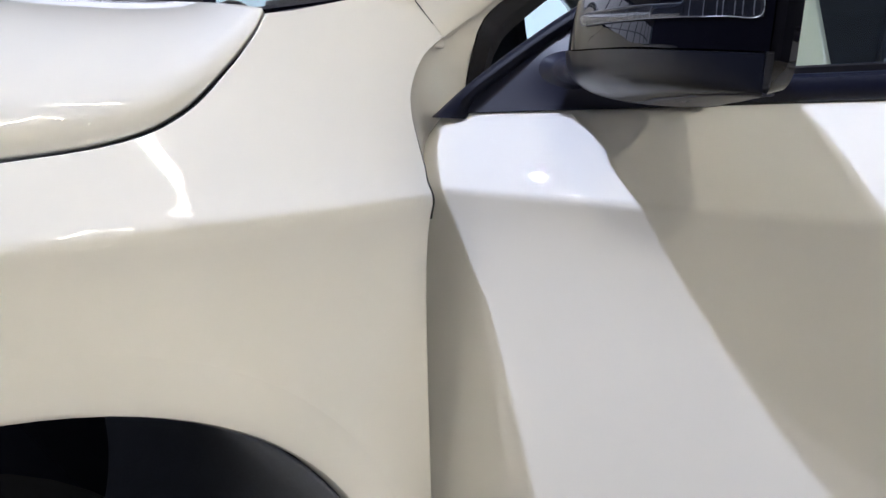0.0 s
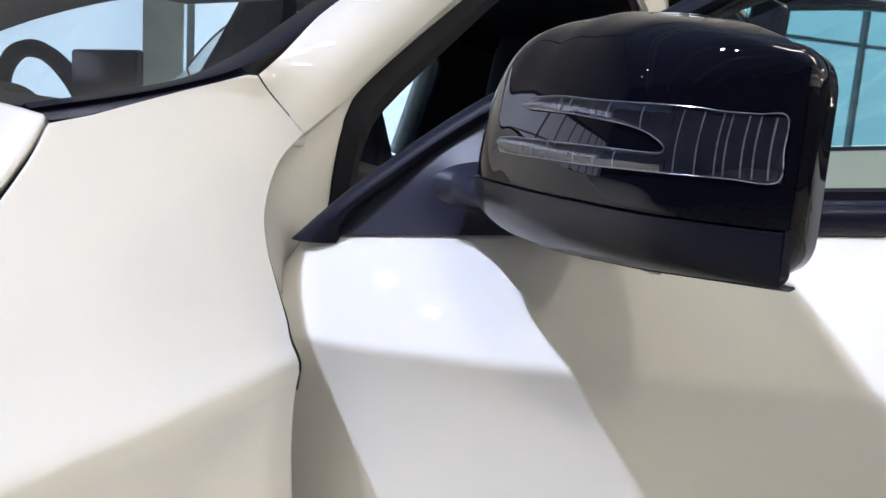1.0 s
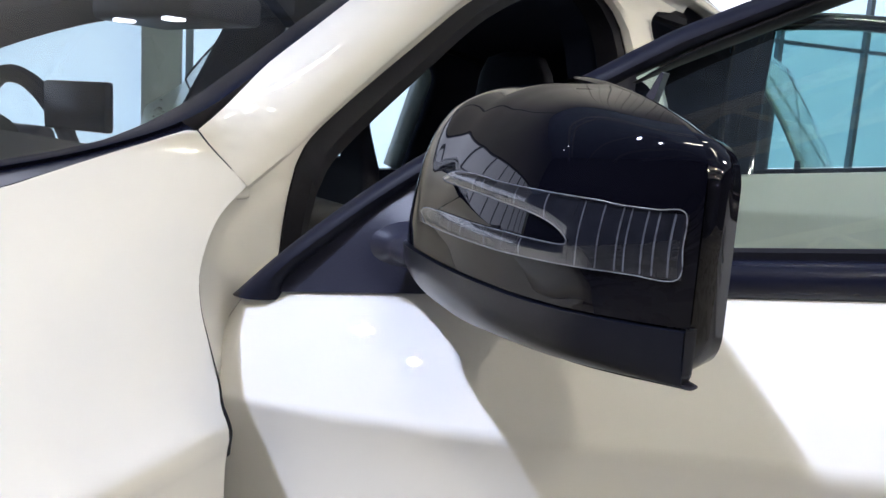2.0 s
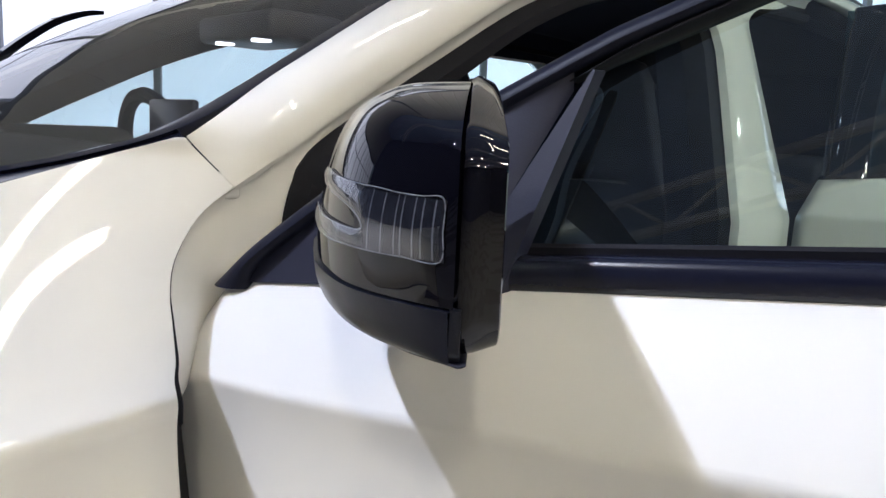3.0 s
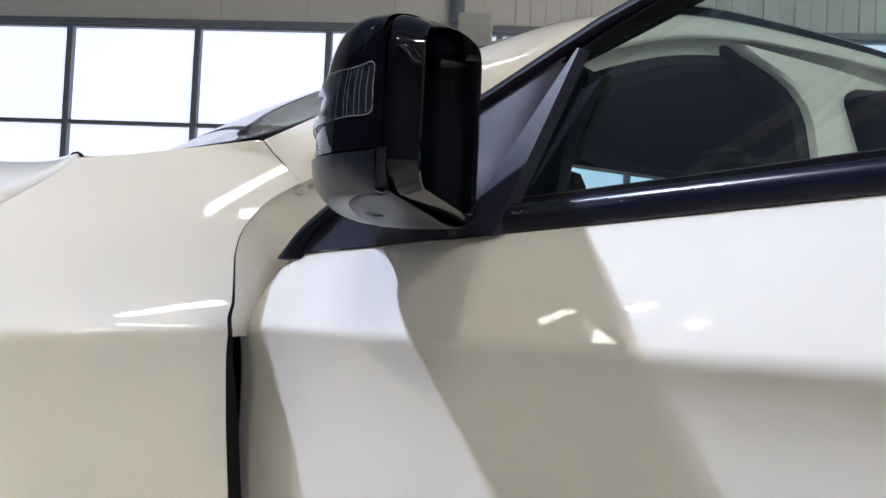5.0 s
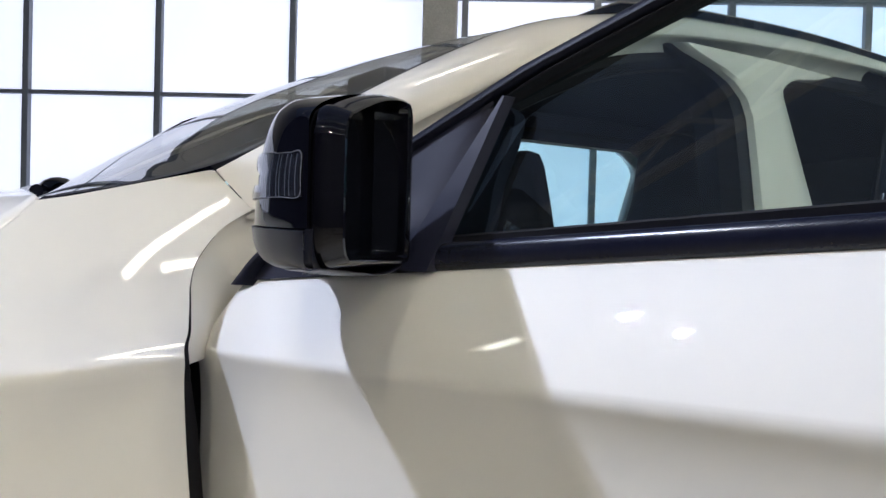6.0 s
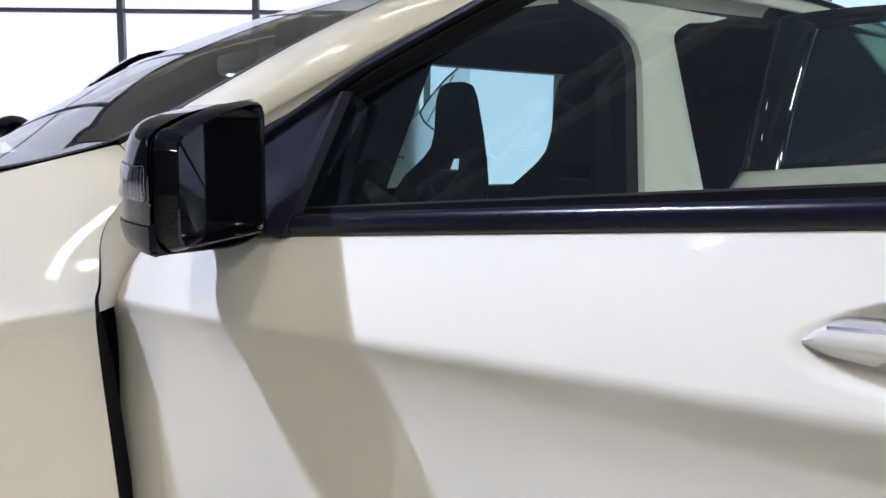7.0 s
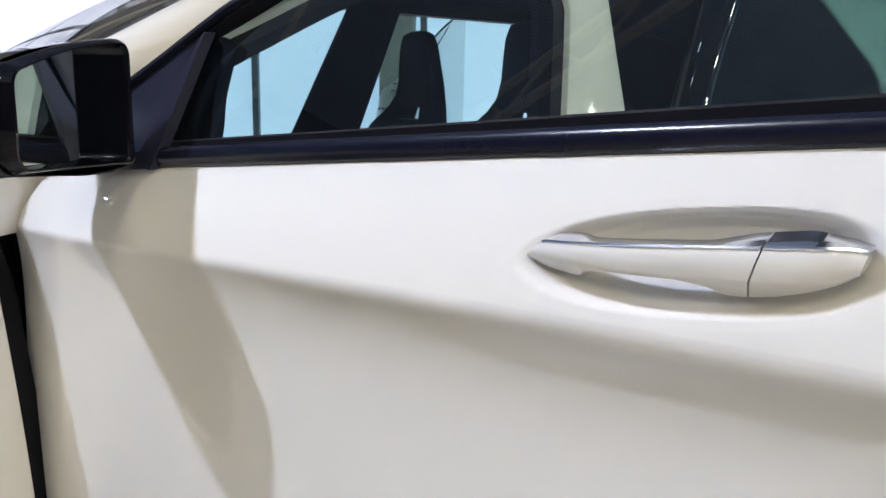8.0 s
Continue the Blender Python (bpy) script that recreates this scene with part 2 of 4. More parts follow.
# ---- setting: hall ----
def hall():
    x0, x1, y0 = -13.0, 13.0, -14.0
    floor = part("floor", boxed(x0, y0, -0.1, x1, WALL_Y, -0.002), FLOOR, smooth=False)
    tagged(floor, "pale grey polished showroom floor", "floor", kind="structure")
    ceiling = part("ceiling", boxed(x0, y0, CEILING + 0.6, x1, WALL_Y, CEILING + 0.8), DARKSTEEL, smooth=False)
    tagged(ceiling, "dark corrugated metal showroom roof", "ceiling", kind="structure")
    for name, b in (("wall_south", (x0, y0 - 0.2, 0, x1, y0, CEILING + 0.6)), ("wall_west", (x0 - 0.2, y0, 0, x0, WALL_Y, CEILING + 0.6)), ("wall_east", (x1, y0, 0, x1 + 0.2, WALL_Y, CEILING + 0.6))):
        tagged(part(name, boxed(*b), WALL, smooth=False), "plain painted showroom wall", "wall", kind="structure")
    top = 3.10
    w = part("wall_north", boxed(x0, WALL_Y + 0.02, top + 0.03, x1, WALL_Y + 0.2, CEILING + 0.6), BEIGE, smooth=False)
    tagged(w, "beige metal cladding above the window wall", "wall", kind="structure")
    edges = [-1.017 - 0.78 * k for k in range(-1, 16)]
    for x in edges:
        a, b = max(x, x0), min(x + 0.776, 0.016)
        if b - a > 0.1:
            part("panel", boxed(a, WALL_Y - 0.005, top + 0.06, b, WALL_Y + 0.018, CEILING + 0.5, bevel=0.003), BEIGE, w, smooth=False)
    for k in range(100):
        x = 0.03 + k * 0.13
        part("panel", boxed(x, WALL_Y - 0.012 + 0.006 * (k % 2), top + 0.06, x + 0.126, WALL_Y + 0.018, CEILING + 0.5, bevel=0.008), BEIGE, w, smooth=False) if x < x1 - 0.13 else None
    win = thing("window_1", "wide wall of bright frosted panes in grey frames", "window wall", kind="structure")
    xs = [-2.772 + 1.182 * k for k in range(-8, 3)] + [-0.10 + 1.13 * k for k in range(0, 12)]
    zs = [0.02, 2.216, 3.094]
    for a, b in zip(xs, xs[1:]):
        for c, d in zip(zs, zs[1:]):
            part("pane", boxed(a + 0.022, WALL_Y + 0.03, c + 0.015, b - 0.022, WALL_Y + 0.05, d - 0.015), DAY, win, smooth=False)
    for x in xs:
        part("mullion", boxed(x - 0.028, WALL_Y - 0.03, 0, x + 0.028, WALL_Y + 0.06, top, bevel=0.004), FRAMES, win, smooth=False)
    for z in zs:
        part("transom", boxed(x0, WALL_Y - 0.02, z - 0.018, x1, WALL_Y + 0.055, z + 0.018, bevel=0.004), FRAMES, win, smooth=False)
    part("header", boxed(x0, WALL_Y - 0.04, top - 0.005, x1, WALL_Y + 0.018, top + 0.055, bevel=0.006), FRAMES, win, smooth=False)
    col = part("column", boxed(-0.44, WALL_Y - 0.36, 0, -0.16, WALL_Y - 0.07, 3.16, bevel=0.02), CONCRETE)
    tagged(col, "grey concrete column before the window wall", "column", kind="structure")
    n = 16
    pipe = sweep([[(-0.47 + 0.065 * math.cos(2 * math.pi * k / n), WALL_Y - 0.09 + 0.065 * math.sin(2 * math.pi * k / n), z) for k in range(n)] for z in (3.17, CEILING + 0.6)])
    tagged(part("downpipe", pipe, FRAMES), "grey pipe on the cladding above the column", "pipe", kind="structure")


hall()


def window_picture():
    """A flat printed car shape that stands before the panes, beside the column."""
    y = WALL_Y - 0.385
    t = thing("window_picture", "flat white car picture with black lines beside the column", "poster", Matrix.Translation((0, y, 0)))
    roof = smooth_curve([(-0.46, 0, 0.94), (-0.43, 0, 1.08), (-0.40, 0, 1.16), (-0.30, 0, 1.23), (-0.14, 0, 1.36), (-0.03, 0, 1.53), (0.08, 0, 1.66), (0.23, 0, 1.79), (0.27, 0, 1.81)], 40)
    rows = [[(p.x, 0.0, p.z), (p.x, 0.0, 0.0), (p.x, 0.012, 0.0), (p.x, 0.012, p.z)] for p in roof]
    part("sheet", sweep(rows), PRINT, t, smooth=False)
    for line, r in (([(-0.14, -0.004, 1.37), (-0.03, -0.004, 1.52), (0.08, -0.004, 1.645), (0.22, -0.004, 1.77)], 0.008), ([(-0.14, -0.004, 1.37), (-0.10, -0.004, 1.29), (-0.02, -0.004, 1.225)], 0.008), ([(-0.08, -0.004, 1.28), (0.02, -0.004, 1.47), (0.14, -0.004, 1.68)], 0.005)):
        part("printed_line", tube(line, r, 6, 20), RUBBER, t)
    rng = random.Random(5)
    for k in range(26):
        a, z = -0.33 + rng.gauss(0, 0.028), 1.12 + rng.gauss(0, 0.035)
        part("printed_mark", boxed(a, -0.004, z, a + rng.uniform(0.004, 0.022), 0.0, z + rng.uniform(0.004, 0.010)), RUBBER, t, smooth=False)
    for k in range(6):
        part("text_bar", boxed(-0.44 + 0.03 * k, -0.004, 0.985, -0.42 + 0.03 * k, 0.0, 1.005), RUBBER, t, smooth=False)


window_picture()


def truss(y):
    t = thing("roof_truss", "grey steel lattice roof truss under the dark ceiling", "roof truss", group="roof trusses")
    lo, hi = CEILING - 0.1, CEILING + 0.55
    part("bottom_chord", boxed(-13, y - 0.05, lo - 0.05, 13, y + 0.05, lo + 0.05), PALESTEEL, t, smooth=False)
    part("top_chord", boxed(-13, y - 0.05, hi - 0.05, 13, y + 0.05, hi + 0.05), PALESTEEL, t, smooth=False)
    for k in range(26):
        a, b = -13 + k, -12 + k
        za, zb = (lo, hi) if k % 2 else (hi, lo)
        part("strut", tube([(a, y, za), (b, y, zb)], 0.03, 6, 2), PALESTEEL, t)


for y in (-12.0, -9.0, -6.0, -3.0, 0.0, 3.0):
    truss(y)


def high_bay(x, y, half, turn, lit):
    long = half > 0.5
    t = thing("ceiling_light", "lit long ceiling lamp with four white tubes" if long else "lit square ceiling lamp with four white tubes", "ceiling lamp", pose(x, y, CEILING - 0.25, 0, 0, turn), "ceiling lamps")
    part("housing", boxed(-half - 0.04, -0.15, 0.0, half + 0.04, 0.15, 0.07, bevel=0.01), CASING, t)
    for k in range(4):
        yy = (-0.105 + 0.07 * k) * (0.5 if long else 1.0)
        part("tube", boxed(-half, yy - 0.008, -0.026, half, yy + 0.008, -0.004, bevel=0.005), lit, t)
    for s in (-half * 0.7, half * 0.7):
        part("hanger", boxed(s - 0.008, -0.008, 0.07, s + 0.008, 0.008, 0.85), PALESTEEL, t, smooth=False)


for x, y, half, turn in ((3.35, -1.05, 0.95, -50), (3.75, -0.62, 0.52, -18), (2.15, 0.95, 0.75, 4)):
    high_bay(x, y, half, turn, TUBE)
for x, y in ((3.7, -5.2), (7.9, -1.2), (7.9, -5.2), (-0.7, -6.0), (3.6, -10.2), (7.7, -10.2)):
    high_bay(x, y, 0.24, 0, BRIGHT)


def track_spot(place):
    t = thing("track_spotlight", "lit round spotlight hanging from the roof", "spotlight", Matrix.Translation(place) @ pose(0, 0, 0.1), "track spotlights")
    n = 20
    rings = [[(r * math.cos(2 * math.pi * k / n), r * math.sin(2 * math.pi * k / n), z) for k in range(n)] for r, z in ((0.075, -0.02), (0.085, 0.05), (0.07, 0.2), (0.03, 0.24))]
    part("lamp_body", sweep(rings), SATIN, t)
    part("lamp_ring", sweep([[(r * math.cos(2 * math.pi * k / n), r * math.sin(2 * math.pi * k / n), z) for k in range(n)] for r, z in ((0.085, 0.0), (0.085, -0.03), (0.07, -0.03), (0.07, 0.0))]), CHROME, t)
    part("lamp_glass", sweep([[(0.068 * math.cos(2 * math.pi * k / n), 0.068 * math.sin(2 * math.pi * k / n), z) for k in range(n)] for z in (-0.022, -0.016)]), SPOTGLASS, t, "lit lamp glass")
    part("stem", boxed(-0.01, -0.01, 0.22, 0.01, 0.01, CEILING + 0.6 - place[2] - 0.1), SATIN, t, smooth=False)


for place in [place for place, watts in SPOTS] + [Vector((-8.6, 3.4, 5.6)), Vector((-7.5, 2.9, 5.6))]:
    track_spot(place)


# ---- the car ----
# car coordinates: x to the rear, y to the far side, z up, from the corner of the left beltline
car = thing("car", "cream white hatchback with two doors standing open", "car", Matrix.Translation(CAR) @ pose(0, 0, 0, 0, 0, CAR_TURN) @ Matrix.Scale(SIZE, 4))
WIDE = 1.42          # left beltline to right beltline
MID = WIDE / 2


SHOULDER = np.polyfit([-0.7, -0.45, -0.3, -0.16, -0.05, 0.03], [0.131, 0.130, 0.125, 0.110, 0.087, 0.068], 3)


def ease(x, a, b):
    """A smooth step from 0 at a to 1 at b."""
    t = min(max((x - a) / (b - a), 0.0), 1.0)
    return t * t * (3 - 2 * t)


def wing_line(x, z):
    """Outline of the front wing: how far the side lies from the beltline plane."""
    crease = -0.126 + 0.34 * max(x + 0.45, 0) ** 2 + 0.07 * max(-0.45 - x, 0) ** 1.5
    d = z - 0.935
    if d >= 0:
        # shoulder: swings inward, first flat then steep
        flat = 0.16 * 0.031 * math.erf(d / 0.035) * (1 - ease(x, -0.40, -0.04))
        top = float(np.polyval(SHOULDER, max(x, -0.6)))
        return crease + top * (min(d / 0.14, 1.2)) ** (1.0 - 0.2 * ease(x, -0.60, 0.0)) - flat
    d = -d
    tuck = 0.015 * (d / 0.07) * math.exp(1 - d / 0.07) + 0.18 * max(d - 0.25, 0) ** 2
    flare = 0.018 * math.exp(-(((math.hypot(x + 0.45, z - 0.498) - 0.37) / 0.05) ** 2))
    return crease + tuck * (0.72 - 0.2 * ease(x, -0.25, 0.05)) - flare


def fender_y(x, z):
    """The same with its crease rounded."""
    return sum(wing_line(x, z + o) for o in (-0.006, -0.0036, -0.0012, 0.0012, 0.0036, 0.006)) / 6


GAP = smooth_curve([(-1.25, 0, 0.80), (-0.9, 0, 0.885), (-0.60, 0, 0.951), (-0.42, 0, 0.9705), (-0.33, 0, 0.9815), (-0.277, 0, 0.999), (-0.231, 0, 1.028), (-0.196, 0, 1.055), (-0.176, 0, 1.0748)], 60)
gap_x, gap_z = [p.x for p in GAP], [p.z for p in GAP]
EDGE = smooth_curve([(-0.03, 0, 0.30), (-0.046, 0, 0.65), (-0.062, 0, 0.87), (-0.066, 0, 0.935), (-0.058, 0, 0.958), (-0.053, 0, 0.98), (-0.049, 0, 1.0), (-0.038, 0, 1.023), (-0.010, 0, 1.052), (0.025, 0, 1.073)], 120)
EDGE_Z, EDGE_X = [p.z for p in EDGE], [p.x for p in EDGE]


def wing():
    def f(u, v):
        z0 = 0.30
        zt = 1.112
        z = z0 + (0.935 - z0) * v / 0.6 if v < 0.6 else 0.935 + (zt - 0.935) * (v - 0.6) / 0.4
        xe = lerp(EDGE_Z, EDGE_X, z) if z < 1.073 else 0.025 - (z - 1.073) / 0.039 * 0.036
        xs = -1.25 if z < 0.80 else lerp(gap_z, gap_x, z) if z < 1.0745 else lerp([1.0745, 1.0768, 1.112], [-0.176, -0.157, -0.017], z)
        x = xs + (xe - xs) * (1 - (1 - u) ** 1.3)
        return (x, fender_y(x, z), z)

    def keep(u, v):
        x, y, z = f(u, v)
        return math.hypot(x + 0.45, z - 0.498) > 0.366

    w = part("front_wing", sheet(150, 160, f, keep=keep), PAINT, car, thick=0.004)
    # near-black sheet that paints the gap's shade behind the rear edge, below the crease
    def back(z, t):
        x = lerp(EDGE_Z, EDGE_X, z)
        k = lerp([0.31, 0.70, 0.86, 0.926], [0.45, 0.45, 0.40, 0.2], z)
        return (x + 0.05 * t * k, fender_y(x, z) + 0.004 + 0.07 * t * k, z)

    part("hinge_cavity_shade", sheet(40, 8, lambda u, v: back(0.31 + 0.616 * u, v)), SHADOWGAP, w, "painted dark shade behind the wing")

    # narrow strip of the same painted shade, tapering up past the crease
    def narrow(u, v):
        z = 0.915 + 0.13 * u
        x = lerp(EDGE_Z, EDGE_X, z)
        o = v * lerp([0.915, 0.94, 0.97, 1.0, 1.045], [0.0055, 0.0040, 0.0022, 0.0012, 0.0005], z)
        return (x + 0.0005 + o, fender_y(x, z) + 0.0012 + 0.40 * o, z)

    part("hinge_gap_shade", sheet(30, 4, narrow), SHADOWGAP, w, "painted strip of shade behind the wing edge")
    n = 80
    rim = []
    for k in range(n + 1):
        a = radians(-30 + 240 * k / n)
        cx, cz = math.cos(a), math.sin(a)
        ring = []
        for r, o in ((0.349, 0.035), (0.349, 0.002), (0.3505, -0.0010), (0.354, -0.0022), (0.360, -0.0016), (0.370, -0.0010), (0.382, -0.0006), (0.390, 0.0012)):
            ring.append((-0.45 + r * cx, fender_y(-0.45 + r * cx, 0.498 + r * cz) + o, 0.498 + r * cz))
        rim.append(ring)
    part("arch_lip", sweep(rim, closed=False), PAINT, w)
    lin = []
    for k in range(n + 1):
        a = radians(-30 + 240 * k / n)
        lin.append([(-0.45 + 0.348 * math.cos(a), -0.10, 0.498 + 0.348 * math.sin(a)), (-0.45 + 0.335 * math.cos(a), 0.50, 0.498 + 0.335 * math.sin(a))])
    part("arch_liner", sweep(lin, closed=False), ARCHLINER, w, "dark grey wheel arch liner", thick=0.004)
    return w


wing()


def wheel(x, y):
    n = 48
    prof = [(0.20, -0.085), (0.29, -0.10), (0.318, -0.075), (0.322, 0.0), (0.318, 0.075), (0.29, 0.10), (0.20, 0.085)]
    w = part("wheel", sweep([[(r * math.cos(2 * math.pi * k / n), o, r * math.sin(2 * math.pi * k / n)) for k in range(n)] for r, o in prof], caps=False), TYRE, car, "black tyre", at=Matrix.Translation((x, y, 0.4437)) @ Matrix.Scale(0.86, 4))
    rim = sweep([[(r * math.cos(2 * math.pi * k / n), o, r * math.sin(2 * math.pi * k / n)) for k in range(n)] for r, o in ((0.21, -0.09), (0.20, -0.05), (0.06, -0.04), (0.05, -0.07), (0.02, -0.075))])
    part("rim", rim, ALLOY, w)
    for k in range(5):
        m = Matrix.Rotation(2 * math.pi * k / 5, 4, "Y")
        b = boxed(-0.025, -0.085, 0.05, 0.025, -0.06, 0.205, bevel=0.006)
        bmesh.ops.transform(b, matrix=m, verts=b.verts)
        part("spoke", b, ALLOY, w)


for x in (-0.45, 2.25):
    for y in (0.05, WIDE - 0.05):
        wheel(x, y)


def bonnet():
    def f(u, v):
        k = u * (len(GAP) - 1)
        i = min(int(k), len(GAP) - 2)
        p = GAP[i].lerp(GAP[i + 1], k - i)
        yl = fender_y(p.x, p.z) + 0.0075
        yr = WIDE - yl
        y = yl + (yr - yl) * v
        s = min(v, 1 - v) * (yr - yl)
        zc = lerp([-1.25, -0.9, -0.5, -0.157], [0.94, 1.02, 1.068, 1.084], p.x)
        x = p.x
        return (x, y, p.z + 0.003 + (zc - p.z) * (1 - math.exp(-s / 0.09)) + 0.012 * math.sin(math.pi * v))

    part("bonnet", sheet(70, 60, f), PAINT, car, thick=0.006)
    part("bonnet_gap", sweep([[(p.x, fender_y(p.x, p.z) + 0.010 + o, p.z - 0.006 + h) for o, h in ((-0.012, 0), (0.004, 0.004), (0.004, -0.02), (-0.012, -0.02))] for p in GAP]), SHADOWGAP, car, "dark gap beside the bonnet")


bonnet()

# ---- left front pillar, windscreen, roof ----
TOP = smooth_curve([(-0.011, 0.046, 1.113), (0.12, 0.075, 1.186), (0.30, 0.115, 1.284), (0.50, 0.155, 1.376), (0.72, 0.19, 1.437), (1.0, 0.215, 1.476), (1.5, 0.23, 1.498), (2.1, 0.24, 1.470), (2.7, 0.27, 1.36)], 70)
FOLD = smooth_curve([(0.025, 0.008, 1.073), (0.13, 0.034, 1.132), (0.30, 0.068, 1.222), (0.50, 0.104, 1.318), (0.72, 0.135, 1.390), (1.0, 0.158, 1.430), (1.5, 0.165, 1.450), (2.1, 0.18, 1.425), (2.7, 0.22, 1.33)], 70)


def pillar(flip=False):
    def m(p):
        return Vector((p[0], WIDE - p[1], p[2])) if flip else Vector(p)

    rings, brow = [], []
    for i, (a, b) in enumerate(zip(TOP, FOLD)):
        a, b = Vector(a), Vector(b)
        near = 0 if flip else max(0.0, 1 - i / 7) ** 1.5
        def on_wing(q):
            y = fender_y(q.x, q.z)
            return Vector((q.x + 0.0012 * near, q.y + (y - q.y) * near, q.z))
        out = Vector((-0.006, -0.012, 0.006)) * (1 - near)
        face = [on_wing(a.lerp(b, t)) + out * k for t, k in ((0, 0), (0.12, 0.5), (0.25, 0.75), (0.5, 1), (0.75, 0.75), (0.9, 0.4), (1, 0))]
        brow.append(on_wing(b))
        rings.append([m(a + Vector((0.02, 0.03, -0.012)))] + [m(q) for q in face] + [m(on_wing(b) + Vector((0.004, 0.004, -0.003)))])
    p = part("roof_pillar", sweep(rings, closed=False), PAINT, car)
    # return of the door opening in body colour, then the black seal
    if flip:
        outer = smooth_curve([tuple(q) for q in FOLD[0:70:6]], 60)
        inner = [q + Vector((0.026, 0.04, -0.03)) for q in outer]
    else:
        lower = [(lerp(EDGE_Z, EDGE_X, z), fender_y(lerp(EDGE_Z, EDGE_X, z), z) + 0.001, z) for z in (0.93, 0.96, 0.99, 1.02, 1.045, 1.058, 1.067)]
        along = [q.x for q in brow]
        outer = smooth_curve(lower + [(x, lerp(along, [q.y for q in brow], x) + 0.001, lerp(along, [q.z for q in brow], x) - 0.001) for x in (0.030, 0.132, 0.302, 0.502, 0.722, 1.002, 1.5)], 90)
        inner = smooth_curve([(0.02, 0.05, 0.92), (0.055, 0.046, 0.955), (0.074, 0.043, 0.985), (0.083, 0.042, 1.01), (0.087, 0.042, 1.035), (0.092, 0.043, 1.055), (0.099, 0.045, 1.072), (0.110, 0.048, 1.090), (0.158, 0.066, 1.120), (0.327, 0.104, 1.203), (0.527, 0.142, 1.298), (0.747, 0.172, 1.368), (1.022, 0.195, 1.405), (1.52, 0.20, 1.425)], 90)
    ret = []
    for a, b in zip(outer, inner):
        ret.append([m(a), m(a.lerp(b, 0.12) + Vector((0.002, 0.006, 0))), m(a.lerp(b, 0.4) + Vector((0.002, 0.010, 0))), m(a.lerp(b, 0.7) + Vector((0, 0.006, 0))), m(b)])
    part("door_opening_edge", sweep(ret, closed=False), PAINT, p)
    seal = []
    for b in inner:
        seal.append([m(b + Vector(o)) for o in ((-0.002, -0.003, 0.002), (0.012, -0.008, -0.010), (0.026, 0.0, -0.022), (0.03, 0.02, -0.025), (0.0, 0.02, 0.0))])
    part("door_seal", sweep(seal), RUBBER, p, "black rubber door seal")
    trim = []
    for b in FOLD:
        trim.append([m(b + Vector(o)) for o in ((0.055, 0.055, -0.030), (0.068, 0.09, -0.045), (0.03, 0.12, 0.0), (0.0, 0.09, 0.03))])
    part("pillar_trim", sweep(trim), LINER, p, "dark inner pillar lining")


pillar()
pillar(True)


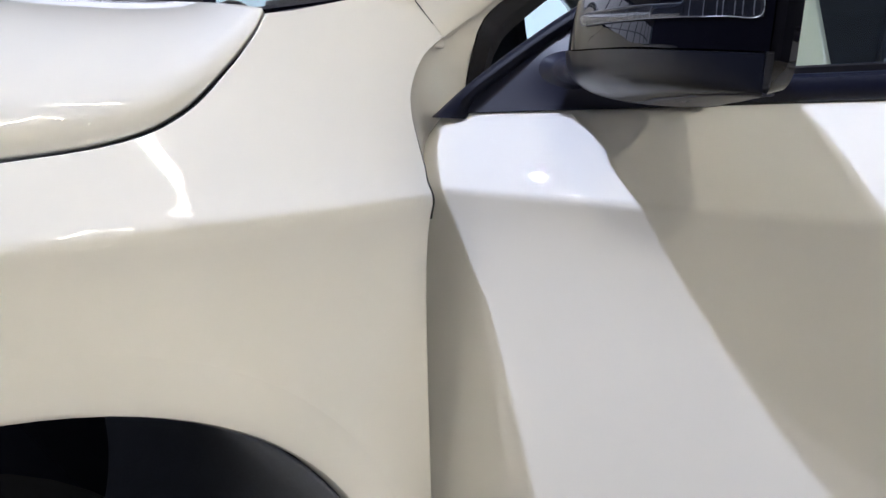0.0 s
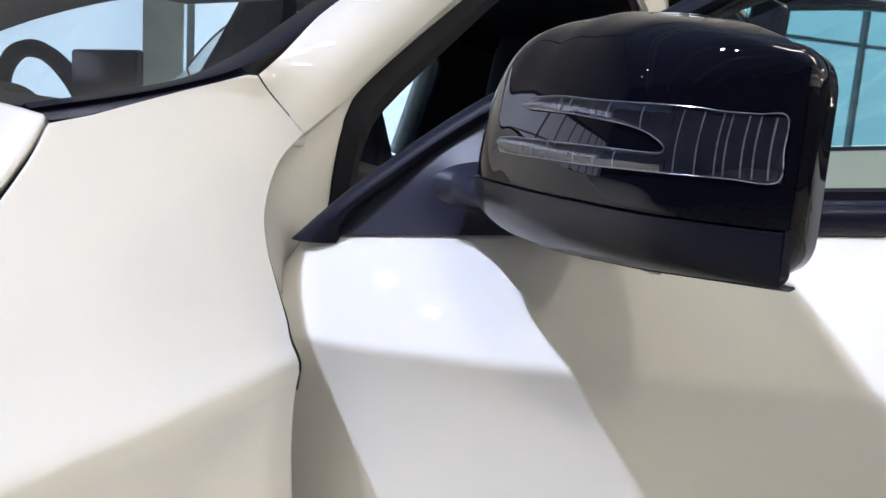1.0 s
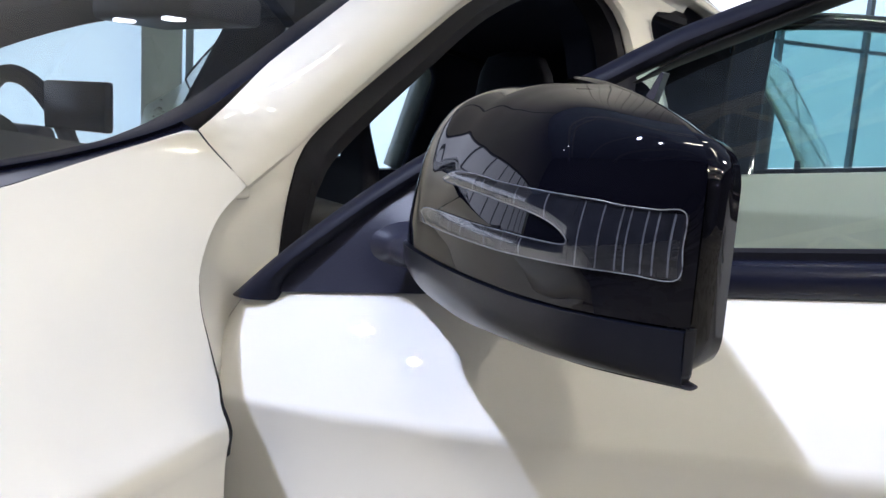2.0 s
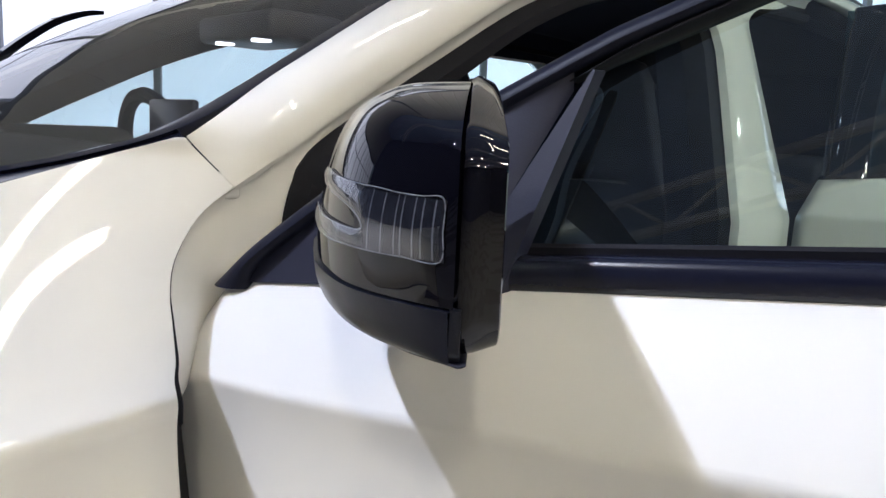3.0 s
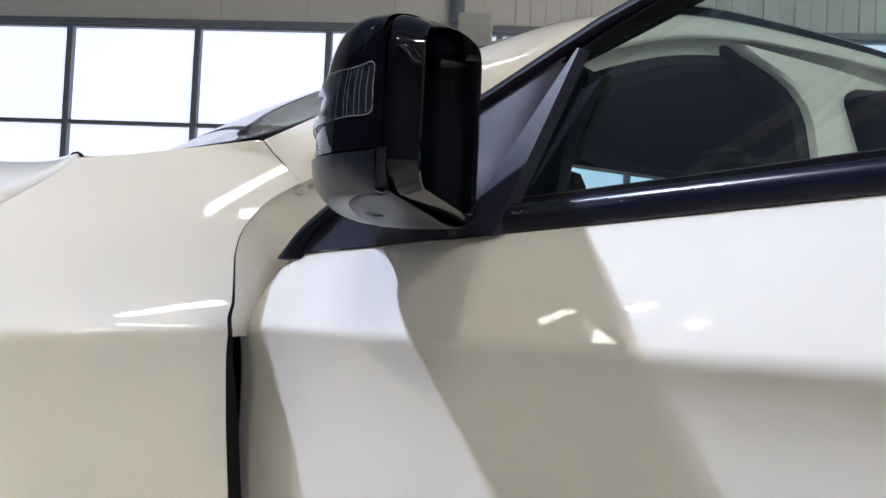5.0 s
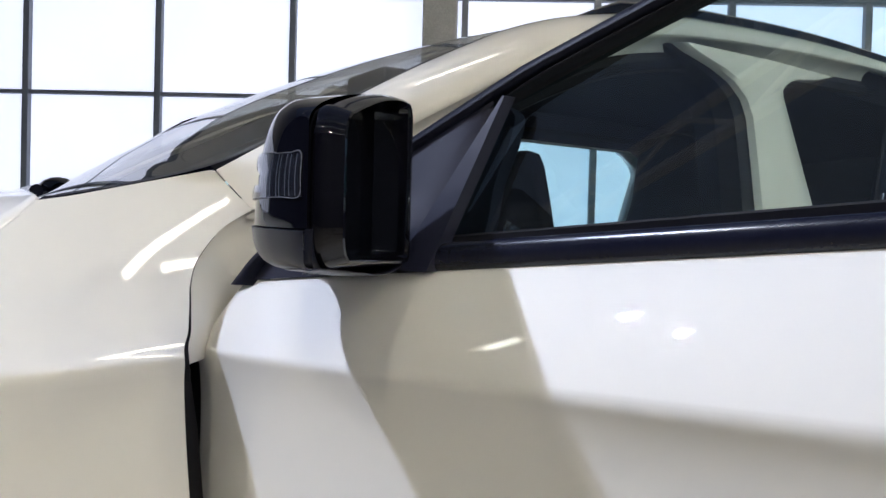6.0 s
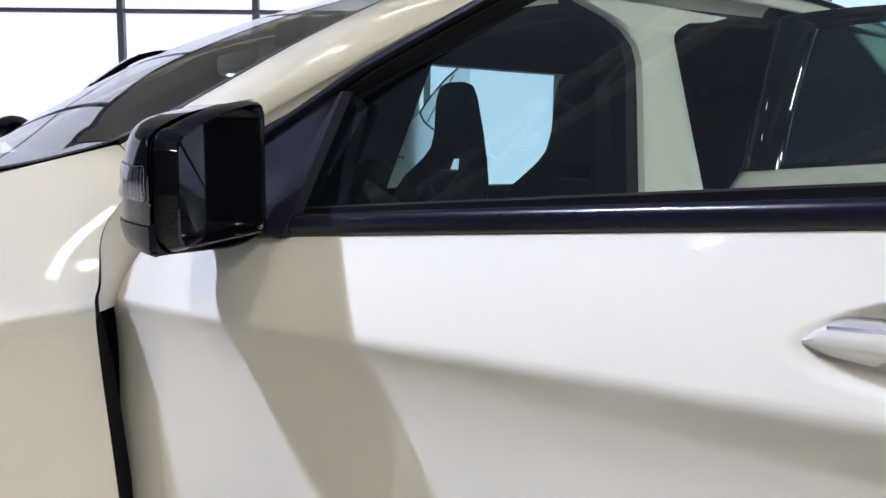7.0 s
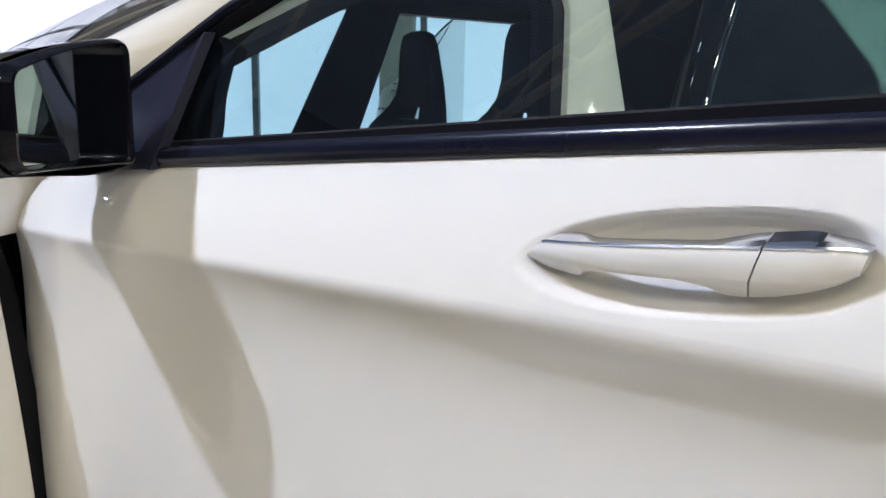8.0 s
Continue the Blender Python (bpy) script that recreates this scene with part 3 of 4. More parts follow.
def screen():
    border = smooth_curve([(-0.150, 0.085, 1.076), (-0.075, 0.062, 1.094), (0.0, 0.060, 1.118)] + [tuple(Vector(TOP[k]) + Vector((0.004, 0.012, -0.004))) for k in (6, 12, 18, 24, 30, 36, 41)], 60)
    spine = smooth_curve([(-0.17, MID, 1.055), (-0.05, MID, 1.124), (0.061, MID, 1.197), (0.211, MID, 1.284), (0.428, MID, 1.379), (0.70, MID, 1.468), (0.91, MID, 1.506)], 60)

    start, way = Vector(TOP[0]), (Vector(TOP[8]) - Vector(TOP[0])).normalized()
    flank = [start + way * ((q.x - start.x) / way.x) + Vector((0, 0.012, -0.004)) if q.x < start.x else q for q in border]

    def f(u, v):
        k = v * 59
        i = min(int(k), 58)
        a, c = border[i].lerp(border[i + 1], k - i), spine[i].lerp(spine[i + 1], k - i)
        w = flank[i].lerp(flank[i + 1], k - i)
        s = 1 - abs(2 * u - 1)
        y = a.y + (MID - a.y) * s
        bow = 1 - (1 - s) ** 2.0
        near = (1 - min(s / 0.22, 1.0)) ** 2
        x = w.x + (c.x - w.x) * bow + (a.x - w.x) * near
        z = w.z + (c.z - w.z) * bow + (a.z - w.z) * near
        return (x, y if u <= 0.5 else WIDE - y, z)

    part("windscreen", sheet(96, 60, f), SCREEN, car, "green tinted windscreen", thick=0.0)

    def strip(u, v):
        x = -0.176 + 0.165 * u
        z = lerp([-0.176, -0.157, -0.011], [1.0750, 1.0773, 1.112], x)
        a = Vector((x, fender_y(x, z) + 0.001, z))
        b = Vector((x + 0.004, lerp([q.x for q in border], [q.y for q in border], x + 0.004) - 0.008, lerp([q.x for q in border], [q.z for q in border], x + 0.004) + 0.001))
        return a.lerp(b, v)

    part("windscreen_corner", sheet(20, 6, strip), SATIN, car, "black windscreen corner trim")
    yc = fender_y(0.02, 1.07)
    part("pillar_foot", boxed(0.0, yc + 0.006, 1.062, 0.035, yc + 0.02, 1.085, bevel=0.004), PAINT, car)
    for right in (0, 1):
        edge = []
        for k in range(61):
            p, q = Vector(f(right, k / 60)), Vector(f(abs(right - 0.016), k / 60))
            d = Vector((0, -1 + 2 * right, 0))
            edge.append([p + d * 0.013 + Vector((-0.003, 0, 0.0035)), p + d * 0.004 + Vector((-0.002, 0, 0.006)), q + Vector((0, 0, 0.003)), q + Vector((0, 0, -0.006)), p + Vector((0, 0, -0.012))])
        part("windscreen_seal", sweep(edge), SATIN, car, "black windscreen border")
    low = []
    for k in range(61):
        u = k / 60
        p, q = Vector(f(u, 0)), Vector(f(u, 0.03))
        low.append([p + Vector((-0.03, 0, -0.010)), p + Vector((-0.012, 0, 0.004)), q + Vector((0, 0, 0.003)), q + Vector((0, 0, -0.01)), p + Vector((0.0, 0, -0.03))])
    part("scuttle_panel", sweep(low), PLASTIC, car, "black plastic scuttle below the windscreen")
    part("wiper", tube([(-0.165, 0.12, 1.086), (-0.158, 0.40, 1.090), (-0.15, 0.70, 1.090)], 0.007), SATIN, car, "black windscreen wiper")


screen()


def roof():
    def f(u, v, first=40):
        k = first + u * (69 - first)
        i = min(int(k), 68)
        p = TOP[i].lerp(TOP[i + 1], k - i)
        y = p.y + (WIDE - 2 * p.y) * v
        return (p.x - 0.02 * math.sin(math.pi * v) * (1 - u), y, p.z + 0.035 * math.sin(math.pi * v) ** 0.8)

    part("roof", sheet(40, 24, f), PAINT, car, thick=0.004)

    def g(u, v):
        x, y, z = f(0.03 + 0.62 * u, 0.10 + 0.80 * v)
        return (x, y, z + 0.004)

    part("roof_glass", sheet(24, 16, g), GLOSS, car, "dark panoramic roof glass", thick=0.003)

    for right in (0, 1):
        rail = []
        for k in range(31, 67):
            p, t = TOP[k], min((k - 31) / 4, 1)
            rail.append([Vector((p.x, WIDE - p.y - o if right else p.y + o, p.z + h * t)) for o, h in ((-0.004, 0.002), (0.0, 0.018), (0.008, 0.024), (0.026, 0.024), (0.030, 0.0))])
        part("roof_strip", sweep(rail), GLOSS, car, "black strip along the roof edge")

    def h(u, v):
        x, y, z = f(u, v, 33)
        return (x, min(max(y, 0.24), WIDE - 0.24), z - 0.05)

    part("headlining", sheet(24, 12, h), LINER, car, "dark headlining", thick=0.006)


roof()


def sides():
    # centre pillar with a tapering outline, body colour
    rings = []
    for z in [0.30 + 0.05 * k for k in range(20)] + [1.28, 1.30, 1.315, 1.33, 1.345, 1.355, 1.365, 1.375, 1.385, 1.40]:
        y = max(z - 1.0, 0) * 0.35
        front = lerp([0.3, 1.0, 1.1, 1.2, 1.28, 1.315, 1.345, 1.365, 1.385, 1.40], [0.90, 0.905, 0.934, 0.964, 0.986, 0.984, 0.960, 0.922, 0.86, 0.83], z)
        back = lerp([0.3, 1.0, 1.15, 1.25, 1.33, 1.345, 1.36, 1.375, 1.385, 1.40], [1.10, 1.10, 1.107, 1.112, 1.116, 1.122, 1.140, 1.18, 1.26, 1.32], z)
        m = (front + back) / 2
        rings.append([(front, y + 0.020, z), (front + 0.004, y + 0.007, z), (front + 0.016, y, z), (m, y - 0.008, z), (back - 0.02, y, z), (back - 0.006, y + 0.012, z), (back, y + 0.07, z)])
    b = part("centre_pillar", sweep(rings, closed=False), PAINT, car)
    part("centre_pillar_seal", sweep([[(Vector(r[0]) + Vector(o)) for o in ((0.002, 0.003, 0), (-0.020, 0.010, 0), (-0.024, 0.05, 0), (0.004, 0.05, 0))] for r in rings]), RUBBER, b, "black rubber door seal")
    part("centre_pillar_lining", sweep([[(r[0][0] - 0.016, r[0][1] + 0.054, r[0][2]), (r[6][0] + 0.01, r[6][1] + 0.02, r[6][2]), (r[6][0] - 0.02, r[6][1] + 0.09, r[6][2]), (r[0][0] + 0.02, r[0][1] + 0.13, r[0][2])] for r in rings]), LINER, b, "dark inner pillar lining")
    part("belt_anchor", boxed(1.03, 0.13, 1.16, 1.06, 0.15, 1.24, bevel=0.006), PLASTIC, b)
    # sill, hinge pillar, rear quarter
    part("sill", boxed(-0.02, -0.03, 0.22, 2.3, 0.12, 0.36, bevel=0.03), PAINT, car)
    # the hinge pillar is coloured near-black, as if in the gap's shade
    part("hinge_pillar", boxed(-0.03, 0.05, 0.30, 0.10, 0.16, 0.99, bevel=0.01), SHADOWGAP, car, "hinge pillar in deep shade colour")

    def q(u, v):
        z = 0.36 + (1.42 - 0.36) * v
        x0 = lerp([0.36, 0.7, 1.0, 1.2, 1.42], [1.92, 1.95, 2.02, 2.05, 1.90], z)
        x = x0 + (2.95 - x0) * u
        y = -0.09 + 0.09 * (x - 2) ** 2 * 0.6 + max(z - 0.95, 0) * 0.55 + max(0.6 - z, 0) * 0.1
        return (x, y, z)

    part("rear_quarter", sheet(24, 30, q, keep=lambda u, v: math.hypot(q(u, v)[0] - 2.25, q(u, v)[2] - 0.40) > 0.36), PAINT, car, thick=0.01)
    tail = boxed(2.8, 0.05, 0.35, 2.98, WIDE - 0.05, 1.02, bevel=0.05)
    part("tailgate", tail, PAINT, car)
    part("rear_lining", boxed(2.55, 0.2, 0.9, 2.6, WIDE - 0.2, 1.42), LINER, car, "dark luggage space lining", smooth=False)

    # right side, built round two window openings
    def side_y(z):
        return WIDE + 0.03 - max(z - 0.95, 0) * 0.36

    tx, tz = [q.x for q in TOP], [q.z for q in TOP]

    def strip(name, x0, x1, z0, z1, n=(20, 16), shift=0.0, mat=PAINT, label=""):
        def f(u, v):
            z = z0 + (z1 - z0) * v
            a, b = x0(z), x1(z)
            x = a + (b - a) * u
            return (x, side_y(z) - shift, z)
        return part(name, sheet(*n, f), mat, car, label, thick=0.05 if not shift else 0.02)

    spans = (
        ("right_door_panel", lambda z: 0.08, lambda z: 2.85, 0.30, 0.95),
        ("right_centre_pillar", lambda z: 0.915 + 0.34 * (z - 0.95), lambda z: 1.17 + 0.2 * (z - 1.0), 0.95, 1.40),
        ("right_quarter", lambda z: 2.04 - 14.0 * max(z - 1.27, 0) ** 2, lambda z: 2.78, 0.95, 1.40),
        ("right_roof_rail", lambda z: 0.60 + 1.2 * (z - 1.36), lambda z: 2.6, 1.372, 1.46),
        ("right_front_corner", lambda z: 0.06 + 1.6 * max(z - 1.08, 0), lambda z: 0.14 + 1.6 * max(z - 1.08, 0), 0.95, 1.38),
    )
    for name, a, b, z0, z1 in spans:
        strip(name, (lambda z: a(z) + 0.10) if "centre" in name else a, b, z0, z1)
        strip(name.replace("right_", "right_lining_"), a, b, z0, z1, shift=0.06, mat=LINER, label="dark inner lining")
    part("floor_pan", boxed(-0.6, 0.1, 0.22, 2.9, WIDE - 0.1, 0.30), LINER, car, smooth=False)
    part("bulkhead", boxed(-0.06, 0.1, 0.3, -0.02, WIDE - 0.1, 1.0), LINER, car, smooth=False)
    part("parcel_shelf", boxed(2.2, 0.25, 0.86, 2.8, WIDE - 0.25, 0.92), LINER, car, smooth=False)

    def w(u, v):
        z = 0.95 + 0.42 * v
        x = 0.16 + 1.62 * max(z - 1.08, 0)
        return (x + (2.6 - x) * u, WIDE - 0.005 - 0.36 * (z - 0.95), z)

    part("right_glass", sheet(4, 4, w), WINDOW, car, "tinted right window glass")


sides()


def door_mirror_right():
    n = 16
    rings = []
    for k in range(9):
        t = k / 8
        y = WIDE + 0.01 + 0.27 * t
        s = (1 - (2 * t - 1) ** 6) * 0.5 + 0.5
        rings.append([(0.03 + 0.05 * s * math.cos(2 * math.pi * j / n), y, 1.137 + 0.038 * s * math.sin(2 * math.pi * j / n)) for j in range(n)])
    part("right_mirror", sweep(rings), GLOSS, car, "gloss black far door mirror")


door_mirror_right()
fin = smooth_curve([(0.16, WIDE + 0.01, 1.205), (0.23, WIDE + 0.01, 1.272), (0.32, WIDE + 0.01, 1.338), (0.39, WIDE + 0.01, 1.366), (0.435, WIDE + 0.01, 1.372)], 20)
part("right_window_frame", sweep([[q + Vector(o) for o in ((0, -0.02, -0.028 * (1 - k / 28)), (0, -0.02, 0.0), (0, 0.02, 0.002), (0, 0.02, -0.03 * (1 - k / 28)))] for k, q in enumerate(fin)]), GLOSS, car, "black far window frame")


# ---- interior ----
def seat(y):
    n = 44

    def ring(z, x, wide, deep, wrap):
        """Rounded outline; the side bolsters wrap forward."""
        pts = []
        for k in range(n):
            a = 2 * math.pi * k / n
            c, d = math.cos(a), math.sin(a)
            yy = wide * d * 1.15 / (1 + 0.15 * d**6)
            xx = deep * math.copysign(abs(c) ** 0.6, c) - wrap * (abs(yy) / wide) ** 3
            pts.append((x + xx, y + yy, z))
        return pts

    rows = [(0.45, 1.04, 0.205, 0.06, 0.03), (0.60, 1.07, 0.220, 0.065, 0.05), (0.80, 1.11, 0.220, 0.06, 0.06), (0.92, 1.14, 0.212, 0.055, 0.06), (0.97, 1.150, 0.203, 0.052, 0.05), (1.01, 1.158, 0.186, 0.048, 0.04), (1.04, 1.164, 0.160, 0.044, 0.025), (1.07, 1.170, 0.136, 0.040, 0.012), (1.10, 1.174, 0.118, 0.036, 0.005), (1.15, 1.172, 0.104, 0.034, 0), (1.20, 1.167, 0.094, 0.033, 0), (1.25, 1.164, 0.084, 0.031, 0), (1.284, 1.162, 0.066, 0.026, 0), (1.295, 1.162, 0.035, 0.012, 0)]
    zs = [r[0] for r in rows]
    fine = sorted(set(zs + [0.45 + 0.02 * k for k in range(42)] + [1.030, 1.068]))
    rings = [ring(z, *[lerp(zs, [r[c] for r in rows], z) for c in (1, 2, 3, 4)]) for z in fine if z <= 1.295]
    bm = bmesh.new()
    grid = [[bm.verts.new(p) for p in r] for r in rings]
    slot = lambda k: k in (41, 42, 43, 0, 1, 2, 19, 20, 21, 22, 23, 24)
    for i in range(len(grid) - 1):
        for k in range(n):
            q = (grid[i][k], grid[i][(k + 1) % n], grid[i + 1][(k + 1) % n], grid[i + 1][k])
            zc = (rings[i][0][2] + rings[i + 1][0][2]) / 2
            if 1.030 < zc < 1.068 and slot(k):
                continue
            bm.faces.new(q)
    # inner faces of the slot
    lo, hi = fine.index(1.030), fine.index(1.068)
    for a, b in ((41, 25), (3, 19)):
        for i in range(lo, hi):
            bm.faces.new((grid[i][a], grid[i + 1][a], grid[i + 1][b], grid[i][b]))
    for i in (lo, hi):
        for k in range(6):
            a, b = (41 + k) % n, (42 + k) % n
            bm.faces.new((grid[i][a], grid[i][b], grid[i][24 - k], grid[i][25 - k]))
    bm.faces.new(grid[0][::-1])
    bm.faces.new(grid[-1])
    s = part("front_seat", bm, SEAT, car, "black sports seat with fixed headrest and slot")
    part("cushion", boxed(0.55, y - 0.2, 0.38, 1.05, y + 0.2, 0.52, bevel=0.05), SEAT, s)
    for o in (-0.185, 0.185):
        part("bolster", tube([(0.57, y + o, 0.52), (0.8, y + o, 0.54), (0.98, y + o, 0.60)], 0.04), SEAT, s)
    return s


SEATS = [seat(0.44), seat(0.98)]


def rear_bench():
    b = part("rear_bench", boxed(1.55, 0.2, 0.35, 2.1, WIDE - 0.2, 0.6, bevel=0.05), SEAT, car, "black rear bench")
    part("bench_back", boxed(1.95, 0.2, 0.5, 2.1, WIDE - 0.2, 0.97, bevel=0.05), SEAT, b)
    for y in (0.40, 1.02):
        part("rear_headrest", boxed(1.98, y - 0.11, 0.97, 2.07, y + 0.11, 1.10, bevel=0.04), SEAT, b)


rear_bench()


def dashboard():
    def f(u, v):
        y = 0.08 + (WIDE - 0.16) * u
        x = -0.22 + 0.52 * v
        z = 1.04 + 0.034 * math.sin(math.pi * min(v * 1.1, 1)) - 0.05 * (2 * u - 1) ** 2 - 0.20 * max(v - 0.82, 0) / 0.18
        return (x + 0.10 * abs(2 * u - 1), y, z)

    d = part("dashboard", sheet(24, 24, f), DASH, car, "dark grey padded dashboard", thick=0.02)
    part("display", boxed(0.224, 0.51, 1.088, 0.237, 0.66, 1.154, bevel=0.005), SATIN, d, "dark freestanding display")
    hood = [[(0.07 + 0.20 * t, 0.926 + 0.132 * math.cos(a) * (1 - 0.1 * t), 1.06 + 0.045 * math.sin(a)) for a in [math.pi * k / 16 for k in range(17)]] for t in (0, 0.5, 1)]
    part("instrument_hood", sweep(hood, closed=False), DASH, d, thick=0.01)
    m = Matrix.Translation((0.40, 1.03, 1.02)) @ Matrix.Rotation(radians(-102), 4, "Y")
    ring = [m @ Vector((0.153 * math.cos(a), 0.153 * math.sin(a), 0)) for a in [2 * math.pi * k / 32 for k in range(33)]]
    w = part("steering_wheel", tube(ring, 0.016, 8, 65), SEAT, car, "black steering wheel")
    hub = boxed(-0.06, -0.08, -0.02, 0.06, 0.08, 0.02, bevel=0.015)
    bmesh.ops.transform(hub, matrix=m, verts=hub.verts)
    part("hub", hub, PLASTIC, w)
    for s in (-1, 1):
        part("wheel_spoke", tube([m @ Vector((0, 0.06 * s, 0)), m @ Vector((0, 0.15 * s, 0))], 0.014, 6, 4), PLASTIC, w)
    rv = part("roof_console", boxed(0.35, 0.51, 1.256, 0.49, 0.75, 1.30, bevel=0.012), PLASTIC, car, "dark roof console with two reading lamps")
    part("console_stem", boxed(0.47, 0.55, 1.29, 0.60, 0.71, 1.375, bevel=0.01), LINER, rv)
    for o in (0.572, 0.692):
        part("reading_lamp", sweep([[(0.372 + 0.015 * math.cos(a), o + 0.020 * math.sin(a), z) for a in [2 * math.pi * k / 16 for k in range(16)]] for z in (1.258, 1.2535)]), READING, rv, "lit reading lamp")


dashboard()


# ---- open left doors ----
# door coordinates: x along the door from its front corner, y towards the cabin, z up; outwards is -y
def belt_z(x):
    return 1.0 + 0.092 * x


def crease_z(x):
    return 0.936 + 0.028 * x


BELT_OUT = smooth_curve([(-0.03, -0.004, 0), (0.0, 0.0, 0), (0.14, -0.008, 0), (0.31, -0.018, 0), (0.6, -0.020, 0), (0.8, -0.014, 0), (1.1, -0.004, 0)], 80)
CREASE_OUT = smooth_curve([(-0.03, 0.032, 0), (0.05, 0.046, 0), (0.12, 0.051, 0), (0.22, 0.051, 0), (0.38, 0.044, 0), (0.6, 0.040, 0), (0.85, 0.041, 0), (1.1, 0.046, 0)], 80)
BX, BO = [p.x for p in BELT_OUT], [p.y for p in BELT_OUT]
CX, CO = [p.x for p in CREASE_OUT], [p.y for p in CREASE_OUT]


def raw_skin(x, z):
    """How far the outer skin stands out, with a sharp crease."""
    ob, oc = lerp(BX, BO, x), lerp(CX, CO, x)
    zb, zc = belt_z(x), crease_z(x)
    d = zc - z
    # above the crease the skin leans in to the beltline, below it is hollow and swells again
    t = max(-d, 0) / (zb - zc)
    up = (ob - oc) * (0.8 * t + 0.2 * t * t)
    s = 0.085
    e = max(d, 0)
    deep = 0.007 + 0.018 * min(max((x - 0.1) / 0.7, 0), 1)
    down = -deep * (e / s) * math.exp(1 - e / s) - 0.16 * max(e - 0.32, 0) ** 2
    return oc + up + down


def skin(x, z):
    """The same with its crease rounded, more so towards the rear."""
    w = 0.0025 + 0.0065 * min(max(x, 0), 1)
    return sum(raw_skin(x, z + o * w) for o in (-1, -0.5, 0, 0.5, 1)) / 5


def front_edge(z):
    return lerp([0.3, 0.7, 0.93, 0.97, 1.0], [-0.034, -0.036, -0.031, -0.014, 0.0], z)


HANDLE = (0.860, 1.0118)


def door_panel(x_end, origin, angle, handle=True, lift=0.0):
    m = pose(*origin, 0, 0, angle)

    def f(u, v):
        zl = 0.32
        x0 = front_edge(zl + (0.936 - zl) * v / 0.62 if v < 0.62 else 0.936 + 0.064 * (v - 0.62) / 0.38)
        x = x0 + (x_end - x0) * u
        zb, zc = belt_z(x) + lift, crease_z(x) + lift
        z = zl + (zc - zl) * (v / 0.62) ** 0.9 if v < 0.62 else zc + (zb - zc) * (v - 0.62) / 0.38
        out = skin(x, z - lift)
        near = (x - x0) / 0.03
        if near < 1:
            out -= 0.022 * (1 - near) ** 2
        if handle:
            # an egg-shaped hollow, blunter at its rear end
            dx, dz = (x - HANDLE[0]) / (0.117 if x < HANDLE[0] else 0.109), (z - HANDLE[1] - 0.13 * (x - HANDLE[0])) / 0.0315
            r = math.sqrt(abs(dx) ** (2.0 if dx < 0 else 3.0) + dz * dz)
            if r < 1.25:
                out -= 0.026 * (1 - lerp([0, 0.6, 0.8, 0.95, 1.05, 1.25], [0, 0.05, 0.27, 0.80, 0.98, 1.0], r))
        return (x, -out, z)

    return m, f


DOOR_M, door_f = door_panel(1.06, (0, 0, 0), -DOOR_OPEN)
door = part("front_door", sheet(300, 280, door_f), PAINT, car, "open cream white front door", at=DOOR_M, thick=0.0012)


def door_lining(parent, x_end, lift=0.0):
    part("inner_panel", boxed(0.03, 0.03, 0.34, x_end - 0.02, 0.10, 0.99 + lift, bevel=0.02), LINER, parent, "dark inner door panel")
    part("door_edge", sweep([[(front_edge(z), -skin(0, z) + 0.022, z), (front_edge(z) + 0.01, -skin(0, z) + 0.03, z), (front_edge(z) + 0.05, 0.06, z), (front_edge(z) + 0.06, 0.03, z)] for z in [0.34 + 0.66 * k / 12 for k in range(13)]]), PAINT, parent)


door_lining(door, 1.06)


def pane_y(z):
    """The side glass leans inward."""
    return 0.022 + 0.43 * (z - 1.03)


def on_glass(x, z, off=0.0):
    return (x, pane_y(z) + off, z)


ARCH = [(-0.004, 0.996), (0.03, 1.030), (0.065, 1.062), (0.103, 1.093), (0.135, 1.115), (0.19, 1.146), (0.235, 1.173), (0.27, 1.194), (0.306, 1.213), (0.45, 1.277), (0.62, 1.336), (0.80, 1.374), (0.95, 1.390), (1.055, 1.393)]


